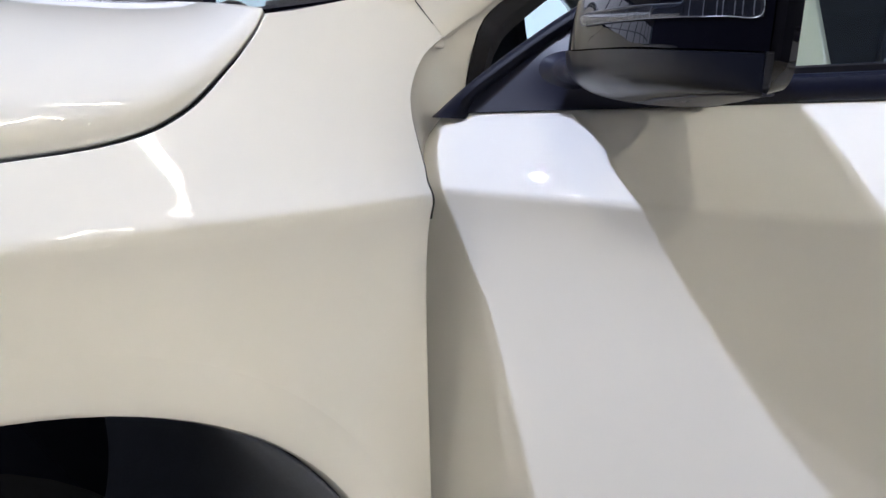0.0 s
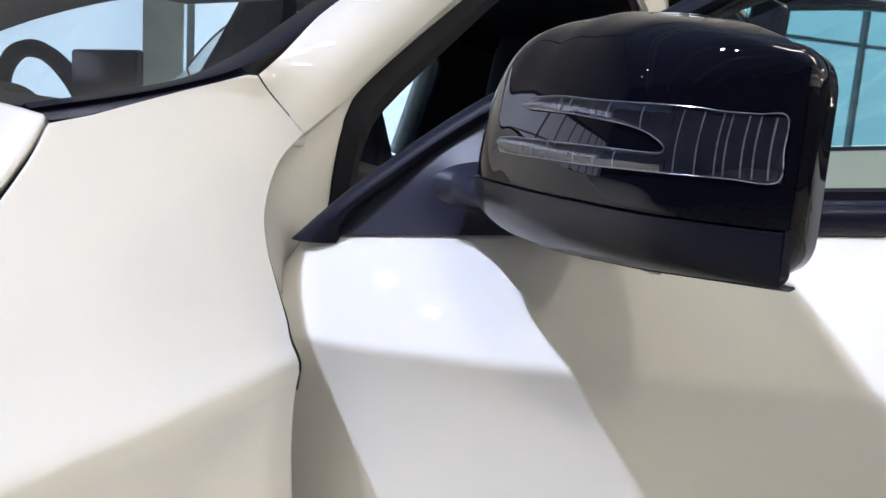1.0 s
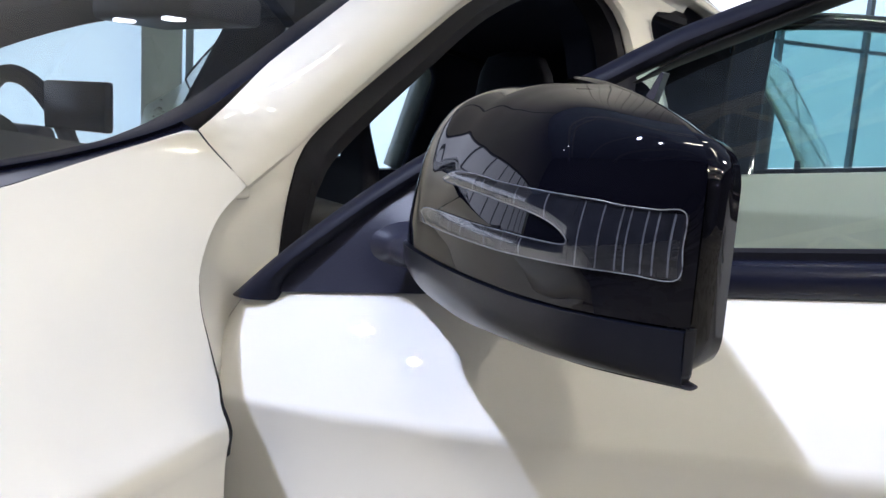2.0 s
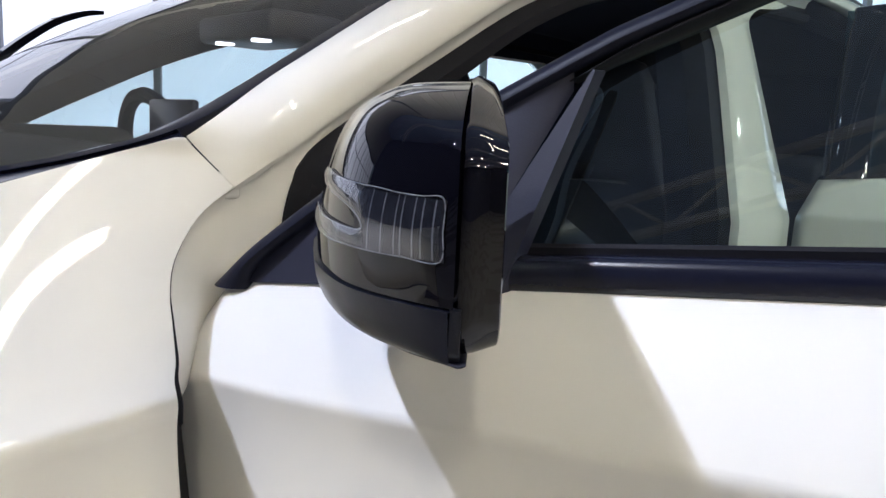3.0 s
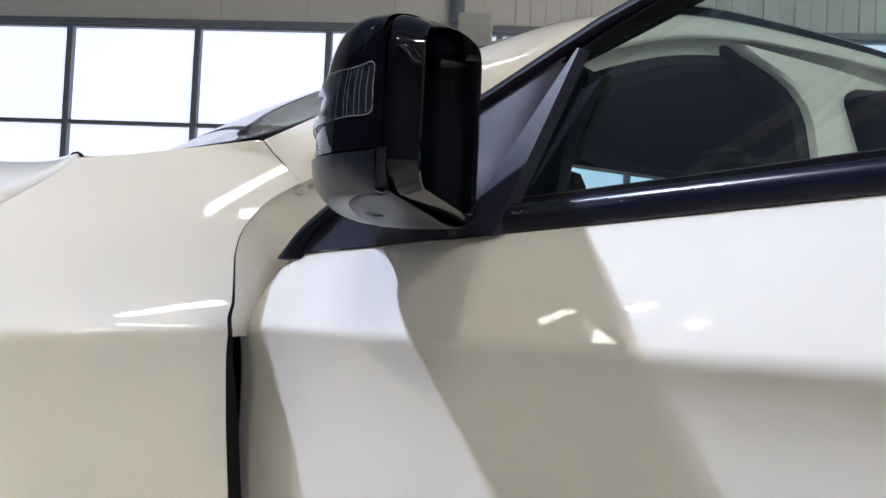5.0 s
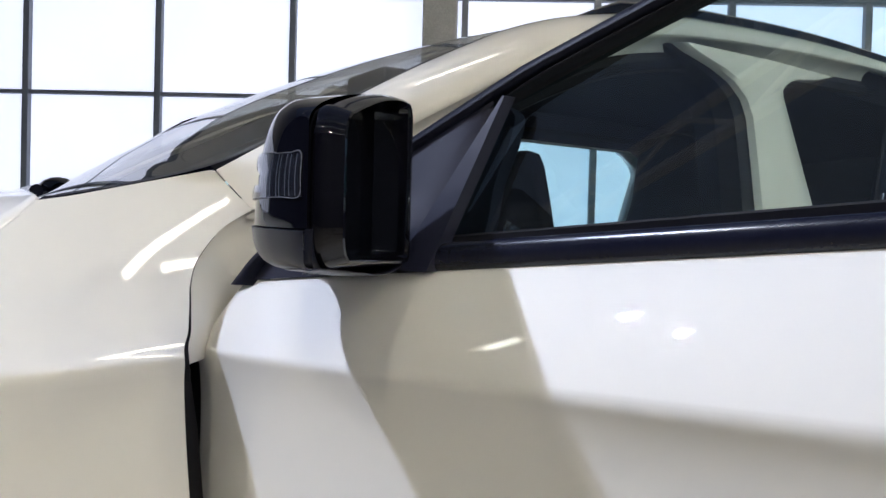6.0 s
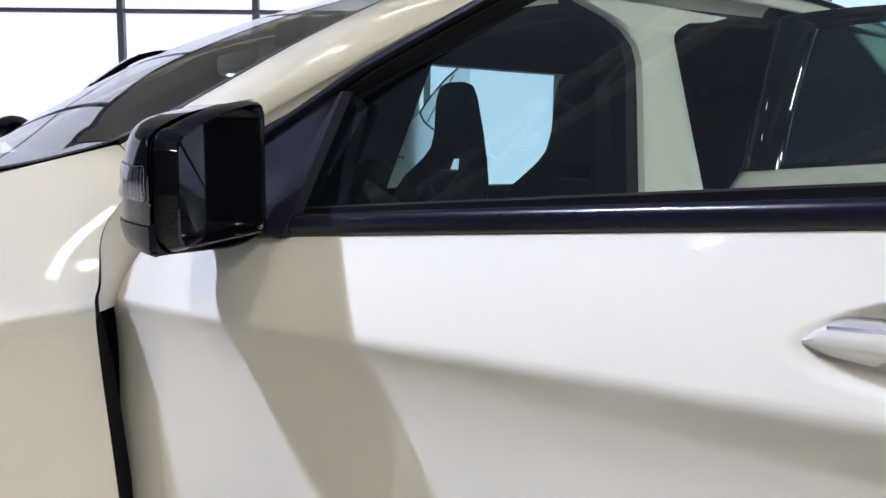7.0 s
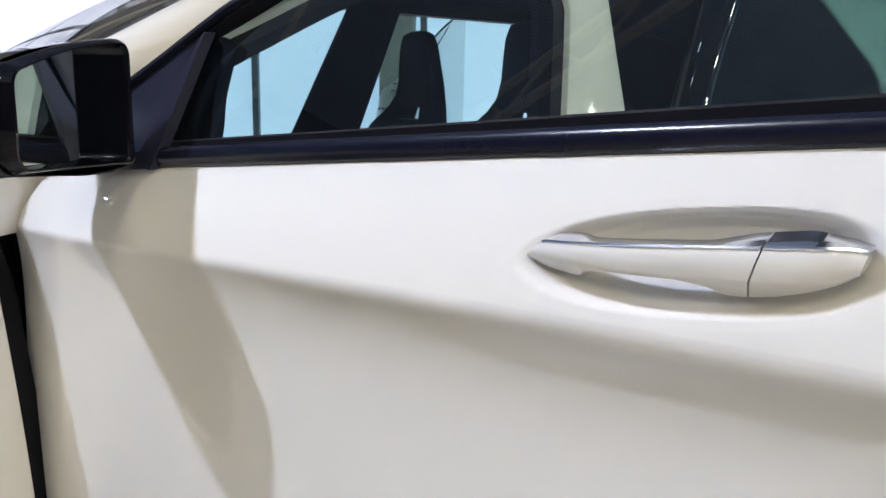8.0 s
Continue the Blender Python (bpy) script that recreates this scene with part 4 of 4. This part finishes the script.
def window(parent):
    def low(x):
        return belt_z(x)

    # front frame bar: outer tube and inner seal
    up = [on_glass(x, z, -0.012 if z > 1.02 else -0.02) for x, z in ARCH]
    up[0] = (-0.004, 0.004, 0.997)
    mid = [on_glass(x + 0.010, z - 0.0145, -0.016) for x, z in ARCH]
    mid[0] = (0.036, 0.001, 0.998)
    inn = [on_glass(x + 0.014, z - 0.0205, -0.004) for x, z in ARCH]
    inn[0] = (0.06, 0.006, 0.998)
    part("window_frame", band(mid, up, (0, 0.03, 0), 60), FRAME, parent, "black satin window frame")
    start = on_glass(0.262, 1.164, -0.010)
    part("window_seal", band([start] + inn[8:], [(start[0], start[1], start[2] + 0.001)] + mid[8:], (0, 0.02, 0), 60), RUBBER, parent, "black window seal")
    # mirror triangle with a soft swelling where the foot joins it
    ax, az = [q[0] for q in ARCH], [q[1] for q in ARCH]

    def tri(u, v):
        x = 0.028 + 0.236 * u
        zb = belt_z(x) + 0.0005 if x < 0.205 else 1.019 + (x - 0.205) * 2.36
        zt = max(lerp(ax, az, x) - 0.014, zb + 0.001)
        z = zb + (zt - zb) * v
        r = ((x - 0.147) / 0.05) ** 2 + ((z - 1.051) / 0.026) ** 2
        return (x, -skin(x, belt_z(x)) * (1 - v * 0.6) + 0.40 * (z - belt_z(x)) - 0.003 - 0.012 * math.exp(-r * 1.2), z)

    part("mirror_triangle", sheet(44, 26, tri), PLASTIC, parent, "black grained mirror triangle")
    sail = smooth_curve([(0.236, 0, 1.025), (0.250, 0, 1.063), (0.257, 0, 1.10), (0.272, 0, 1.138), (0.274, 0, 1.162), (0.246, 0, 1.168), (0.19, 0, 1.135), (0.12, 0, 1.085)], 40)
    part("inner_sail_panel", sweep([[(p.x, y, p.z) for p in sail] + [(0.12, y, 1.02)] for y in (0.082, 0.10)]), LINER, parent, "dark inner mirror panel")
    strip = []
    for t in (0, 0.25, 0.5, 0.75, 1.0):
        a = Vector((0.206, 0.008, 1.022)).lerp(Vector((0.280, 0.058, 1.172)), t)
        w = 0.036 - 0.034 * t
        strip.append([a + Vector((0, -0.004, 0)), a + Vector((w, -0.004, -0.001)), a + Vector((w + 0.004, 0.008, 0)), a + Vector((0, 0.01, 0))])
    part("guide_strip", sweep(strip), PLASTIC, parent, "black window guide strip")
    # beltline moulding
    ring = []
    for k in range(41):
        x = 0.196 + 0.86 * k / 40
        z0 = belt_z(x) - 0.002
        y = -skin(x, belt_z(x))
        h = 0.026 - 0.004 * k / 40
        arc = [math.pi * k2 / 12 for k2 in range(13)]
        ring.append([(x, y + 0.006 - 0.011 * math.sin(t) ** 0.8, z0 + h * (0.5 - 0.5 * math.cos(t))) for t in arc] + [(x, y + 0.016, z0 + h), (x, y + 0.016, z0)])
    part("belt_moulding", sweep(ring), SATIN, parent, "black satin beltline moulding")
    lip = []
    for k in range(41):
        x = 0.215 + 0.84 * k / 40
        z0 = belt_z(x) + 0.017
        y = -skin(x, belt_z(x)) + 0.012
        lip.append([(x, y, z0), (x, y - 0.001, z0 + 0.011), (x, y + 0.006, z0 + 0.013), (x, y + 0.008, z0)])
    part("glass_wiper_lip", sweep(lip), RUBBER, parent)

    def g(u, v):
        x = 0.225 + 0.82 * u
        top = lerp([p[0] for p in ARCH], [p[1] for p in ARCH], x) - 0.015
        z = belt_z(x) + 0.015
        z = z + (top - z) * v
        return (x, pane_y(1.2) + 0.325 * (z - 1.2), z)

    part("side_glass", sheet(16, 10, g), WINDOW, parent, "tinted raised door glass")
    part("rear_frame", sweep([[on_glass(1.045 + dx, z, dy) for dx, dy in ((-0.03, -0.008), (0.01, -0.008), (0.01, 0.03), (-0.03, 0.03))] for z in (1.09, 1.2, 1.3, 1.39)]), GLOSS, parent)


window(door)


# ---- door mirror ----
MA = Vector((0.396, 0.918))     # along the mirror glass, outwards (x, out)
MB = Vector((-0.918, 0.396))    # forwards
MO = Vector((0.234, 0.009))


def mir(a, b, z):
    p = MO + MA * a + MB * b
    return Vector((p.x, -p.y, z))


LEN = 0.187       # outer end of the covers
INNER = -0.004
REAR = 0.0105     # seam between the covers and the bezel


MIRROR_TOP = rounded([-0.004, 0.004, 0.03, 0.065, 0.09, 0.118, 0.14, 0.157, 0.17, 0.18, LEN], [1.144, 1.149, 1.1535, 1.1542, 1.1505, 1.1455, 1.1405, 1.1355, 1.131, 1.126, 1.120])
MIRROR_LOW = rounded([-0.004, 0.02, 0.045, 0.07, 0.10, 0.134, 0.164, LEN], [1.030, 1.025, 1.0225, 1.0225, 1.0250, 1.0275, 1.0300, 1.0315])
MIRROR_DEPTH = rounded([-0.004, 0.004, 0.014, 0.028, 0.045, 0.067, 0.10, 0.13, 0.15, 0.164, 0.175, 0.182, LEN], [0.094, 0.1005, 0.1030, 0.1020, 0.0985, 0.0938, 0.0850, 0.0728, 0.0605, 0.0470, 0.0320, 0.0205, 0.0105])
PROFILE_UP = rounded([0, 0.1, 0.27, 0.44, 0.58, 0.70, 0.845, 0.93, 0.98, 1.0], [1.0, 0.996, 0.970, 0.928, 0.88, 0.82, 0.70, 0.55, 0.35, 0.0])
PROFILE_DOWN = rounded([0, 0.3, 0.55, 0.75, 0.88, 0.96, 1.0], [1.0, 0.985, 0.945, 0.875, 0.77, 0.60, 0.0])
PROFILE_POW = rounded([-0.004, 0.03, 0.065, 0.10, 0.137, 0.187], [0.74, 0.84, 1.0, 0.92, 0.72, 0.66])


def mir_top(a):
    return lerp(MIRROR_TOP[0], MIRROR_TOP[1], a)


def mir_low(a):
    return lerp(MIRROR_LOW[0], MIRROR_LOW[1], a)


MID_Z = 1.058


def mir_b(a, z):
    """How far forward the housing reaches at that height."""
    depth = lerp(MIRROR_DEPTH[0], MIRROR_DEPTH[1], a) - REAR
    if z >= MID_Z:
        h = (z - MID_Z) / (mir_top(a) - MID_Z)
        k = lerp(PROFILE_UP[0], PROFILE_UP[1], h) ** lerp(PROFILE_POW[0], PROFILE_POW[1], a)
    else:
        h = (MID_Z - z) / (MID_Z - mir_low(a))
        k = lerp(PROFILE_DOWN[0], PROFILE_DOWN[1], h)
    return REAR + max(depth, 0.0) * k


def shell(a, v, grow=0.0):
    """A point on the housing: v runs from the lower rear edge over the front to the upper rear edge."""
    lo, hi = mir_low(a), mir_top(a)
    if v < 0.5:
        z = MID_Z - (MID_Z - lo) * math.sin((0.5 - v) * math.pi)
    else:
        z = MID_Z + (hi - MID_Z) * math.sin((v - 0.5) * math.pi)
    ang = (v - 0.5) * math.pi
    return mir(a, mir_b(a, z) + grow * math.cos(ang), z + grow * math.sin(ang) * 0.6)


def v_at(a, z):
    lo, hi = mir_low(a), mir_top(a)
    h = (z - MID_Z) / ((hi - MID_Z) if z >= MID_Z else (MID_Z - lo))
    return 0.5 + math.asin(max(-1.0, min(1.0, h))) / math.pi


def split_z(a):
    return lerp([0, 0.05, 0.12, LEN], [1.0592, 1.0580, 1.0570, 1.0545], a)


def a_at(u):
    return INNER + (LEN - INNER) * (1 - (1 - u) ** 1.6)


def closed_end(u, v, f):
    """Closes the inner end of a cover: the first tenth of u runs from the rear plane to the front."""
    if u >= 0.08:
        return f(a_at((u - 0.08) / 0.92), v)
    p, q = f(INNER, v), MO + MA * INNER + MB * REAR
    k = 1 - (1 - u / 0.08) ** 2
    return Vector((q.x + (p.x - q.x) * k, -q.y + (p.y + q.y) * k, p.z))


def mirror_parts(parent):
    def upper(a, v):
        v0 = v_at(a, split_z(a))
        return shell(a, v0 + (1 - v0) * v)

    part("mirror_cover", sheet(80, 56, lambda u, v: closed_end(u, v, upper)), GLOSS, parent, "gloss black mirror cover")

    def lower(a, v):
        v0 = v_at(a, split_z(a) - 0.0012)
        return shell(a, v0 * min(v / 0.94, 1), 0.0022) if v < 0.97 else shell(a, v0, -0.003)

    part("mirror_base_cover", sheet(80, 32, lambda u, v: closed_end(u, v, lower)), COVER, parent, "matt black lower mirror cover")

    def bottom(u, v):
        a = INNER + (LEN - INNER) * u
        return mir(a, 0.004 + (mir_b(a, mir_low(a) + 0.0012) - 0.004) * v, mir_low(a) - 0.0008 - 0.0012 * math.sin(math.pi * v))

    part("mirror_underside", sheet(30, 6, bottom), PLASTIC, parent, thick=0.001)
    # thin rear flange of the lower cover, which ends in a tip
    fin = []
    for k in range(25):
        t = k / 24
        z = 1.0545 - 0.0235 * t
        w = lerp([0, 0.6, 0.85, 1.0], [0.0004, 0.0008, 0.0014, 0.0004], t)
        a = LEN - 0.0006 - 0.004 * max(t - 0.75, 0) ** 2 * 16
        fin.append([mir(a + x, b, z) for x, b in ((w, 0.0118), (w, 0.0085), (0.0, 0.0070), (-0.016, 0.0070), (-0.016, 0.0118))])
    part("mirror_flange", sweep(fin), COVER, parent)

    # bezel round the glass: a tapering black box with a deep opening
    def ring(inset, b, inner=0.0, tilt=0.0):
        pts, n = [], 8
        a0, a1 = INNER + inset * 0.4 + inner, LEN - 0.0015 - inset
        corners = [(a0, 1.0262 + inset * 0.5), (a1, 1.0305 + inset * 0.5), (a1, 1.1290 - inset * 0.5), (a0, 1.1595 - inset * 0.5)]
        for (ca, cz), r, s in zip(corners, (0.014, 0.020, 0.020, 0.016), (180, 270, 0, 90)):
            r = max(r - inset * 0.5, 0.006)
            cx = ca + r if s in (180, 90) else ca - r
            cy = cz + r if s in (180, 270) else cz - r
            for j in range(n + 1):
                t = radians(s + 90 * j / n)
                pts.append((cx + r * math.cos(t), cy + r * math.sin(t)))
            if s == 0:
                for j in range(1, 10):
                    k = j / 10
                    pts.append((a1 - r + (a0 + 0.016 - a1 + r) * k, cz + (corners[3][1] - cz) * k))
        out = []
        for a, z in pts:
            slant = min(max((0.0085 - b) / 0.009, 0.0), 1.0) * -0.009 * max(a, 0.0) / LEN
            bow = 0.0065 * math.sin(math.pi * min(max((a - a0) / (a1 - a0), 0), 1)) if z > 1.10 else 0.0
            out.append(mir(a, b + tilt * (LEN - a) + (slant if b < 0.012 and not tilt else 0.0), z + bow))
        return out

    part("mirror_bezel", sweep([ring(0.005, 0.0125), ring(0.0022, 0.0098), ring(0.0006, 0.0088), ring(0.0, 0.0075), ring(0.0012, 0.0050), ring(0.0045, 0.0020), ring(0.0072, -0.0004), ring(0.0092, -0.0010, 0.002), ring(0.0108, -0.0004, 0.005), ring(0.0120, 0.0015, 0.007), ring(0.0135, 0.0012, 0.008, 0.06), ring(0.0150, 0.0035, 0.008, 0.150)], caps=False), GLOSS, parent, "gloss black mirror bezel")
    part("mirror_seam", sweep([ring(0.0035, 0.0125), ring(0.0035, 0.0080), ring(0.0075, 0.0080), ring(0.0075, 0.0125)], caps=False), SHADOWGAP, parent)
    part("mirror_glass", sweep([ring(0.0156, 0.0040, 0.008, 0.150), ring(0.0156, 0.0025, 0.008, 0.150)]), MIRROR, parent, "silvered mirror glass")
    part("mirror_back", sweep([ring(0.0125, 0.0062, 0.006, 0.150), ring(0.0125, 0.0046, 0.006, 0.150)]), SATIN, parent)
    puddle = [mir(0.115 + 0.014 * math.cos(t), 0.036 + 0.0045 * math.sin(t), 0.0) for t in [2 * math.pi * k / 20 for k in range(20)]]
    part("puddle_lamp", sweep([[Vector((p.x, p.y, z)) for p in puddle] for z in (1.0275, 1.0238)]), LENS, parent, "clear puddle lamp")

    # foot: flows from the mirror triangle into the lower cover
    n, foot = 32, []
    for k in range(25):
        t = k / 24
        e = t * t * (3 - 2 * t)
        a, b, z = -0.056 + 0.078 * t, 0.076 - 0.016 * e, 1.0465 - 0.0040 * e
        wide = lerp([0, 0.15, 0.4, 0.7, 0.85, 1.0], [0.044, 0.035, 0.0320, 0.034, 0.028, 0.022], t)
        tall = lerp([0, 0.15, 0.4, 0.75, 1.0], [0.0175, 0.0135, 0.0120, 0.0120, 0.0130], t)
        foot.append([mir(a + 0.2 * wide * math.cos(q) * (1 - t), b + wide * math.cos(q), z + tall * math.copysign(abs(math.sin(q)) ** 0.8, math.sin(q))) for q in [2 * math.pi * j / n for j in range(n)]])
    part("mirror_neck", sweep(foot), PLASTIC, parent, "black mirror foot")

    # arrow-shaped indicator: two arms that join in a wide field at the outer end
    def lens_piece(name, lo, hi, a0, a1, mat, grow, label="", n=30, m=6):
        def f(u, v):
            a = a0 + (a1 - a0) * u
            z = lo(a) + (hi(a) - lo(a)) * v
            return shell(a, v_at(a, z), grow + 0.0008 * math.sin(math.pi * v))
        return part(name, sheet(n, m, f), mat, parent, label)

    up_lo = lambda a: lerp([0.061, 0.067, 0.0778, 0.108, 0.124, 0.1395, 0.150, 0.156, 0.158], [1.0991, 1.0980, 1.0976, 1.0960, 1.0945, 1.0926, 1.0898, 1.0860, 1.0830], a)
    up_hi = lambda a: lerp([0.061, 0.0665, 0.0766, 0.10, 0.121, 0.15, 0.158], [1.0991, 1.1025, 1.1041, 1.1043, 1.1028, 1.1016, 1.1008], a)
    dn_lo = lambda a: lerp([0.0427, 0.0480, 0.0534, 0.0888, 0.123, 0.158], [1.0795, 1.0755, 1.0744, 1.0738, 1.0733, 1.0733], a)
    dn_hi = lambda a: lerp([0.0427, 0.0485, 0.0745, 0.105, 0.128, 0.144, 0.156, 0.158], [1.0798, 1.0824, 1.0829, 1.0822, 1.0819, 1.0814, 1.0812, 1.0828], a)
    wide_lo = lambda a: 1.0732
    wide_hi = lambda a: lerp([0.158, 0.171, LEN], [1.1008, 1.0998, 1.0990], a)
    for lo, hi, a0, a1 in ((up_lo, up_hi, 0.061, 0.158), (dn_lo, dn_hi, 0.0427, 0.158), (wide_lo, wide_hi, 0.158, 0.1848)):
        lens_piece("indicator_reflector", lo, hi, a0, a1, REFLECTOR, 0.0003)
        lens_piece("indicator_lens", lo, hi, a0, a1, LENS, 0.0024, "clear indicator lens")
    for lo, hi, marks in ((up_lo, up_hi, (0.096, 0.1045, 0.121, 0.1305, 0.147)), (dn_lo, dn_hi, (0.070, 0.0815, 0.095, 0.116, 0.128, 0.1385)), (wide_lo, wide_hi, (0.1610, 0.1668, 0.1715, 0.1735, 0.1772, 0.1796, 0.1826))):
        for a in marks:
            lens_piece("lens_rib", lambda q: lo(q) + 0.0006, lambda q: hi(q) - 0.0006, a, a + (0.0006 if a < 0.16 else 0.0004), PRISM, 0.0014, n=1, m=5)
    outline = [(a, up_lo(a)) for a in (0.158, 0.156, 0.150, 0.1395, 0.124, 0.108, 0.0778, 0.067)] + [(a, up_hi(a)) for a in (0.061, 0.0665, 0.0766, 0.10, 0.121, 0.15, 0.165)] + [(a, wide_hi(a)) for a in (0.171, 0.179, 0.1846)] + [(0.1850, 1.086)] + [(a, 1.0732) for a in (0.1846, 0.175, 0.16)] + [(a, dn_lo(a)) for a in (0.14, 0.123, 0.0888, 0.0534, 0.048)] + [(a, dn_hi(a)) for a in (0.0427, 0.0485, 0.0745, 0.105, 0.128, 0.144, 0.156, 0.158)]
    part("indicator_edge", tube([shell(a, v_at(a, z), 0.0020) for a, z in outline], 0.0003, 6, 220), PRISM, parent, "bright edge of the indicator")


mirror_parts(door)


def soft(xs, ys, x, w=0.07):
    """Interpolation with rounded corners."""
    return sum(lerp(xs, ys, x + w * o) for o in (-1, -0.67, -0.33, 0, 0.33, 0.67, 1)) / 7


def door_handle(parent):
    """Pull handle: a sheared grip and cap with a flat face, a slanted underside and a chrome top."""
    out0 = skin(*HANDLE)
    slant = 0.27

    def at(x, z, o, k=1.0):
        return Vector((x + slant * k * (z - 1.015), -(out0 + o), z))

    def section(x, top, edge, low, o, back, k):
        lean = (edge - low) * 1.1
        return [at(x, top - 0.0008, back, k), at(x, top, o - 0.0042, k), at(x, top - 0.0010, o - 0.0012, k), at(x, top - 0.0026, o, k), at(x, (top + edge) / 2, o + 0.0012, k),
                at(x, edge + 0.0014, o + 0.0006, k), at(x, edge, o, k), at(x, edge - 0.0012, o - 0.0010, k), at(x, low + 0.0012, o - lean, k), at(x, low, o - lean - 0.0014, k), at(x, low + 0.0006, min(back, o - lean - 0.002), k)]

    def tilt_of(x):
        return min(max((x - 0.80) / 0.08, 0.0), 1.0)

    def face_o(x):
        return soft([0.7455, 0.756, 0.785, 0.83, 0.90, 0.935, 0.952], [0.000, 0.006, 0.014, 0.0185, 0.0185, 0.0160, 0.0105], x, 0.006)

    def top_z(x):
        return soft([0.7455, 0.7520, 0.761, 0.8272, 0.9035, 0.935, 0.948, 0.956], [1.0022, 1.0096, 1.0136, 1.0208, 1.0302, 1.0338, 1.0345, 1.0335], x, 0.0022)

    rings = []
    for k in range(81):
        x = 0.7455 + (0.9035 - 0.7455) * k / 80
        edge = soft([0.7455, 0.768, 0.7914, 0.8598, 0.9035], [1.0003, 1.0018, 1.0028, 1.0054, 1.0094], x, 0.004)
        low = soft([0.7455, 0.7530, 0.7640, 0.7880, 0.7925, 0.8142, 0.8598, 0.8794, 0.8880, 0.8935, 0.9035], [0.9998, 0.9953, 0.9928, 0.9917, 0.9972, 1.0004, 1.0030, 1.0008, 0.9972, 0.9962, 0.9966], x, 0.0016)
        back = lerp([0.749, 0.77, 0.79, 0.80, 0.87, 0.885, 0.9035], [-0.012, -0.010, -0.006, 0.004, 0.004, -0.008, -0.012], x)
        rings.append(section(x, top_z(x), edge, low, face_o(x), back, tilt_of(x)))
    part("door_handle", sweep(rings), PAINT, parent, "cream white pull handle")
    rings = []
    for k in range(31):
        x = 0.9046 + (0.9560 - 0.9046) * k / 30
        edge = soft([0.9045, 0.93, 0.948, 0.956], [1.0095, 1.0122, 1.0160, 1.0225], x, 0.003)
        low = soft([0.9045, 0.917, 0.936, 0.948, 0.956], [0.9968, 0.9996, 1.0064, 1.0125, 1.0205], x, 0.003)
        rings.append(section(x, top_z(x), edge, low, face_o(x), -0.012, 1.0))
    part("handle_cap", sweep(rings), PAINT, parent, "cream white handle end cap")

    def rise(x):
        return soft([0.758, 0.768, 0.790, 0.797, 0.872, 0.898, 0.925, 0.953], [0.0006, 0.0042, 0.0045, 0.0014, 0.0014, 0.0065, 0.0078, 0.0015], x, 0.004)

    for name, x0, x1 in (("handle_strip", 0.760, 0.9035), ("cap_strip", 0.9046, 0.9560)):
        rings = []
        for k in range(41):
            x = x0 + (x1 - x0) * k / 40
            z, o, h = top_z(x), face_o(x), rise(x)
            rings.append([at(x, z - 0.0022, o - 0.0012, tilt_of(x)), at(x, z - 0.0004, o + 0.0004, tilt_of(x)), at(x, z + 0.0010, o - 0.0004, tilt_of(x)), at(x, z + 0.35 * h + 0.0010, o - 0.0060, tilt_of(x)), at(x, z + h + 0.0008, o - 0.0150, tilt_of(x)), at(x, z + h, o - 0.0180, tilt_of(x)), at(x, z - 0.003, o - 0.0180, tilt_of(x))])
        part(name, sweep(rings), CHROME, parent, "chrome strip on the handle")
    part("handle_joint", sweep([[at(0.9041, z, o) for o in (-0.010, 0.0165)] for z in (1.0085, 1.015, 1.022, 1.0295)], closed=False), SHADOWGAP, parent, thick=0.001)


door_handle(door)


# rear door, simplified in the same manner
REAR_M, rear_f = door_panel(0.82, (1.16, -0.01, 0), -68.0, handle=False, lift=0.068)
rear = part("rear_door", sheet(60, 60, rear_f), PAINT, car, "open cream white rear door", at=REAR_M, thick=0.0012)


def rear_window(parent):
    lift = 0.068
    door_lining(parent, 0.80, lift)

    def yy(z):
        return 0.022 + 0.43 * (z - 1.08)

    arch = [(0.005, 1.075), (0.010, 1.2), (0.03, 1.36), (0.06, 1.392), (0.3, 1.395), (0.55, 1.35), (0.78, 1.22), (0.80, 1.13)]
    part("window_frame", band([(x + (0.075 if x < 0.05 else 0.05 if x < 0.1 else 0.0 if x < 0.4 else -0.03), yy(z) - 0.014, z - (0.03 if 0.04 < x < 0.7 else 0)) for x, z in arch], [(x, yy(z) - 0.014, z) for x, z in arch], (0, 0.03, 0), 50), GLOSS, parent, "black window frame")
    part("belt_moulding", sweep([[(x, -skin(x, belt_z(x)) + o, belt_z(x) + lift + h) for o, h in ((0.006, 0.0), (0.002, 0.004), (0.004, 0.008), (0.014, 0.009), (0.014, 0))] for x in [0.0 + 0.8 * k / 20 for k in range(21)]]), SATIN, parent)

    def g(u, v):
        x = 0.02 + 0.77 * u
        top = lerp([0.0, 0.06, 0.3, 0.55, 0.80], [1.38, 1.39, 1.39, 1.345, 1.18], x)
        z = belt_z(x) + lift + 0.01
        z = z + (top - z) * v
        return (x, yy(z), z)

    part("side_glass", sheet(8, 6, g), REARGLASS, parent, "tinted rear door glass")
    part("lock_pin", tube([(0.16, 0.05, 1.08), (0.16, 0.05, 1.105)], 0.006, 8, 3), SATIN, parent, "black lock pin")


rear_window(rear)
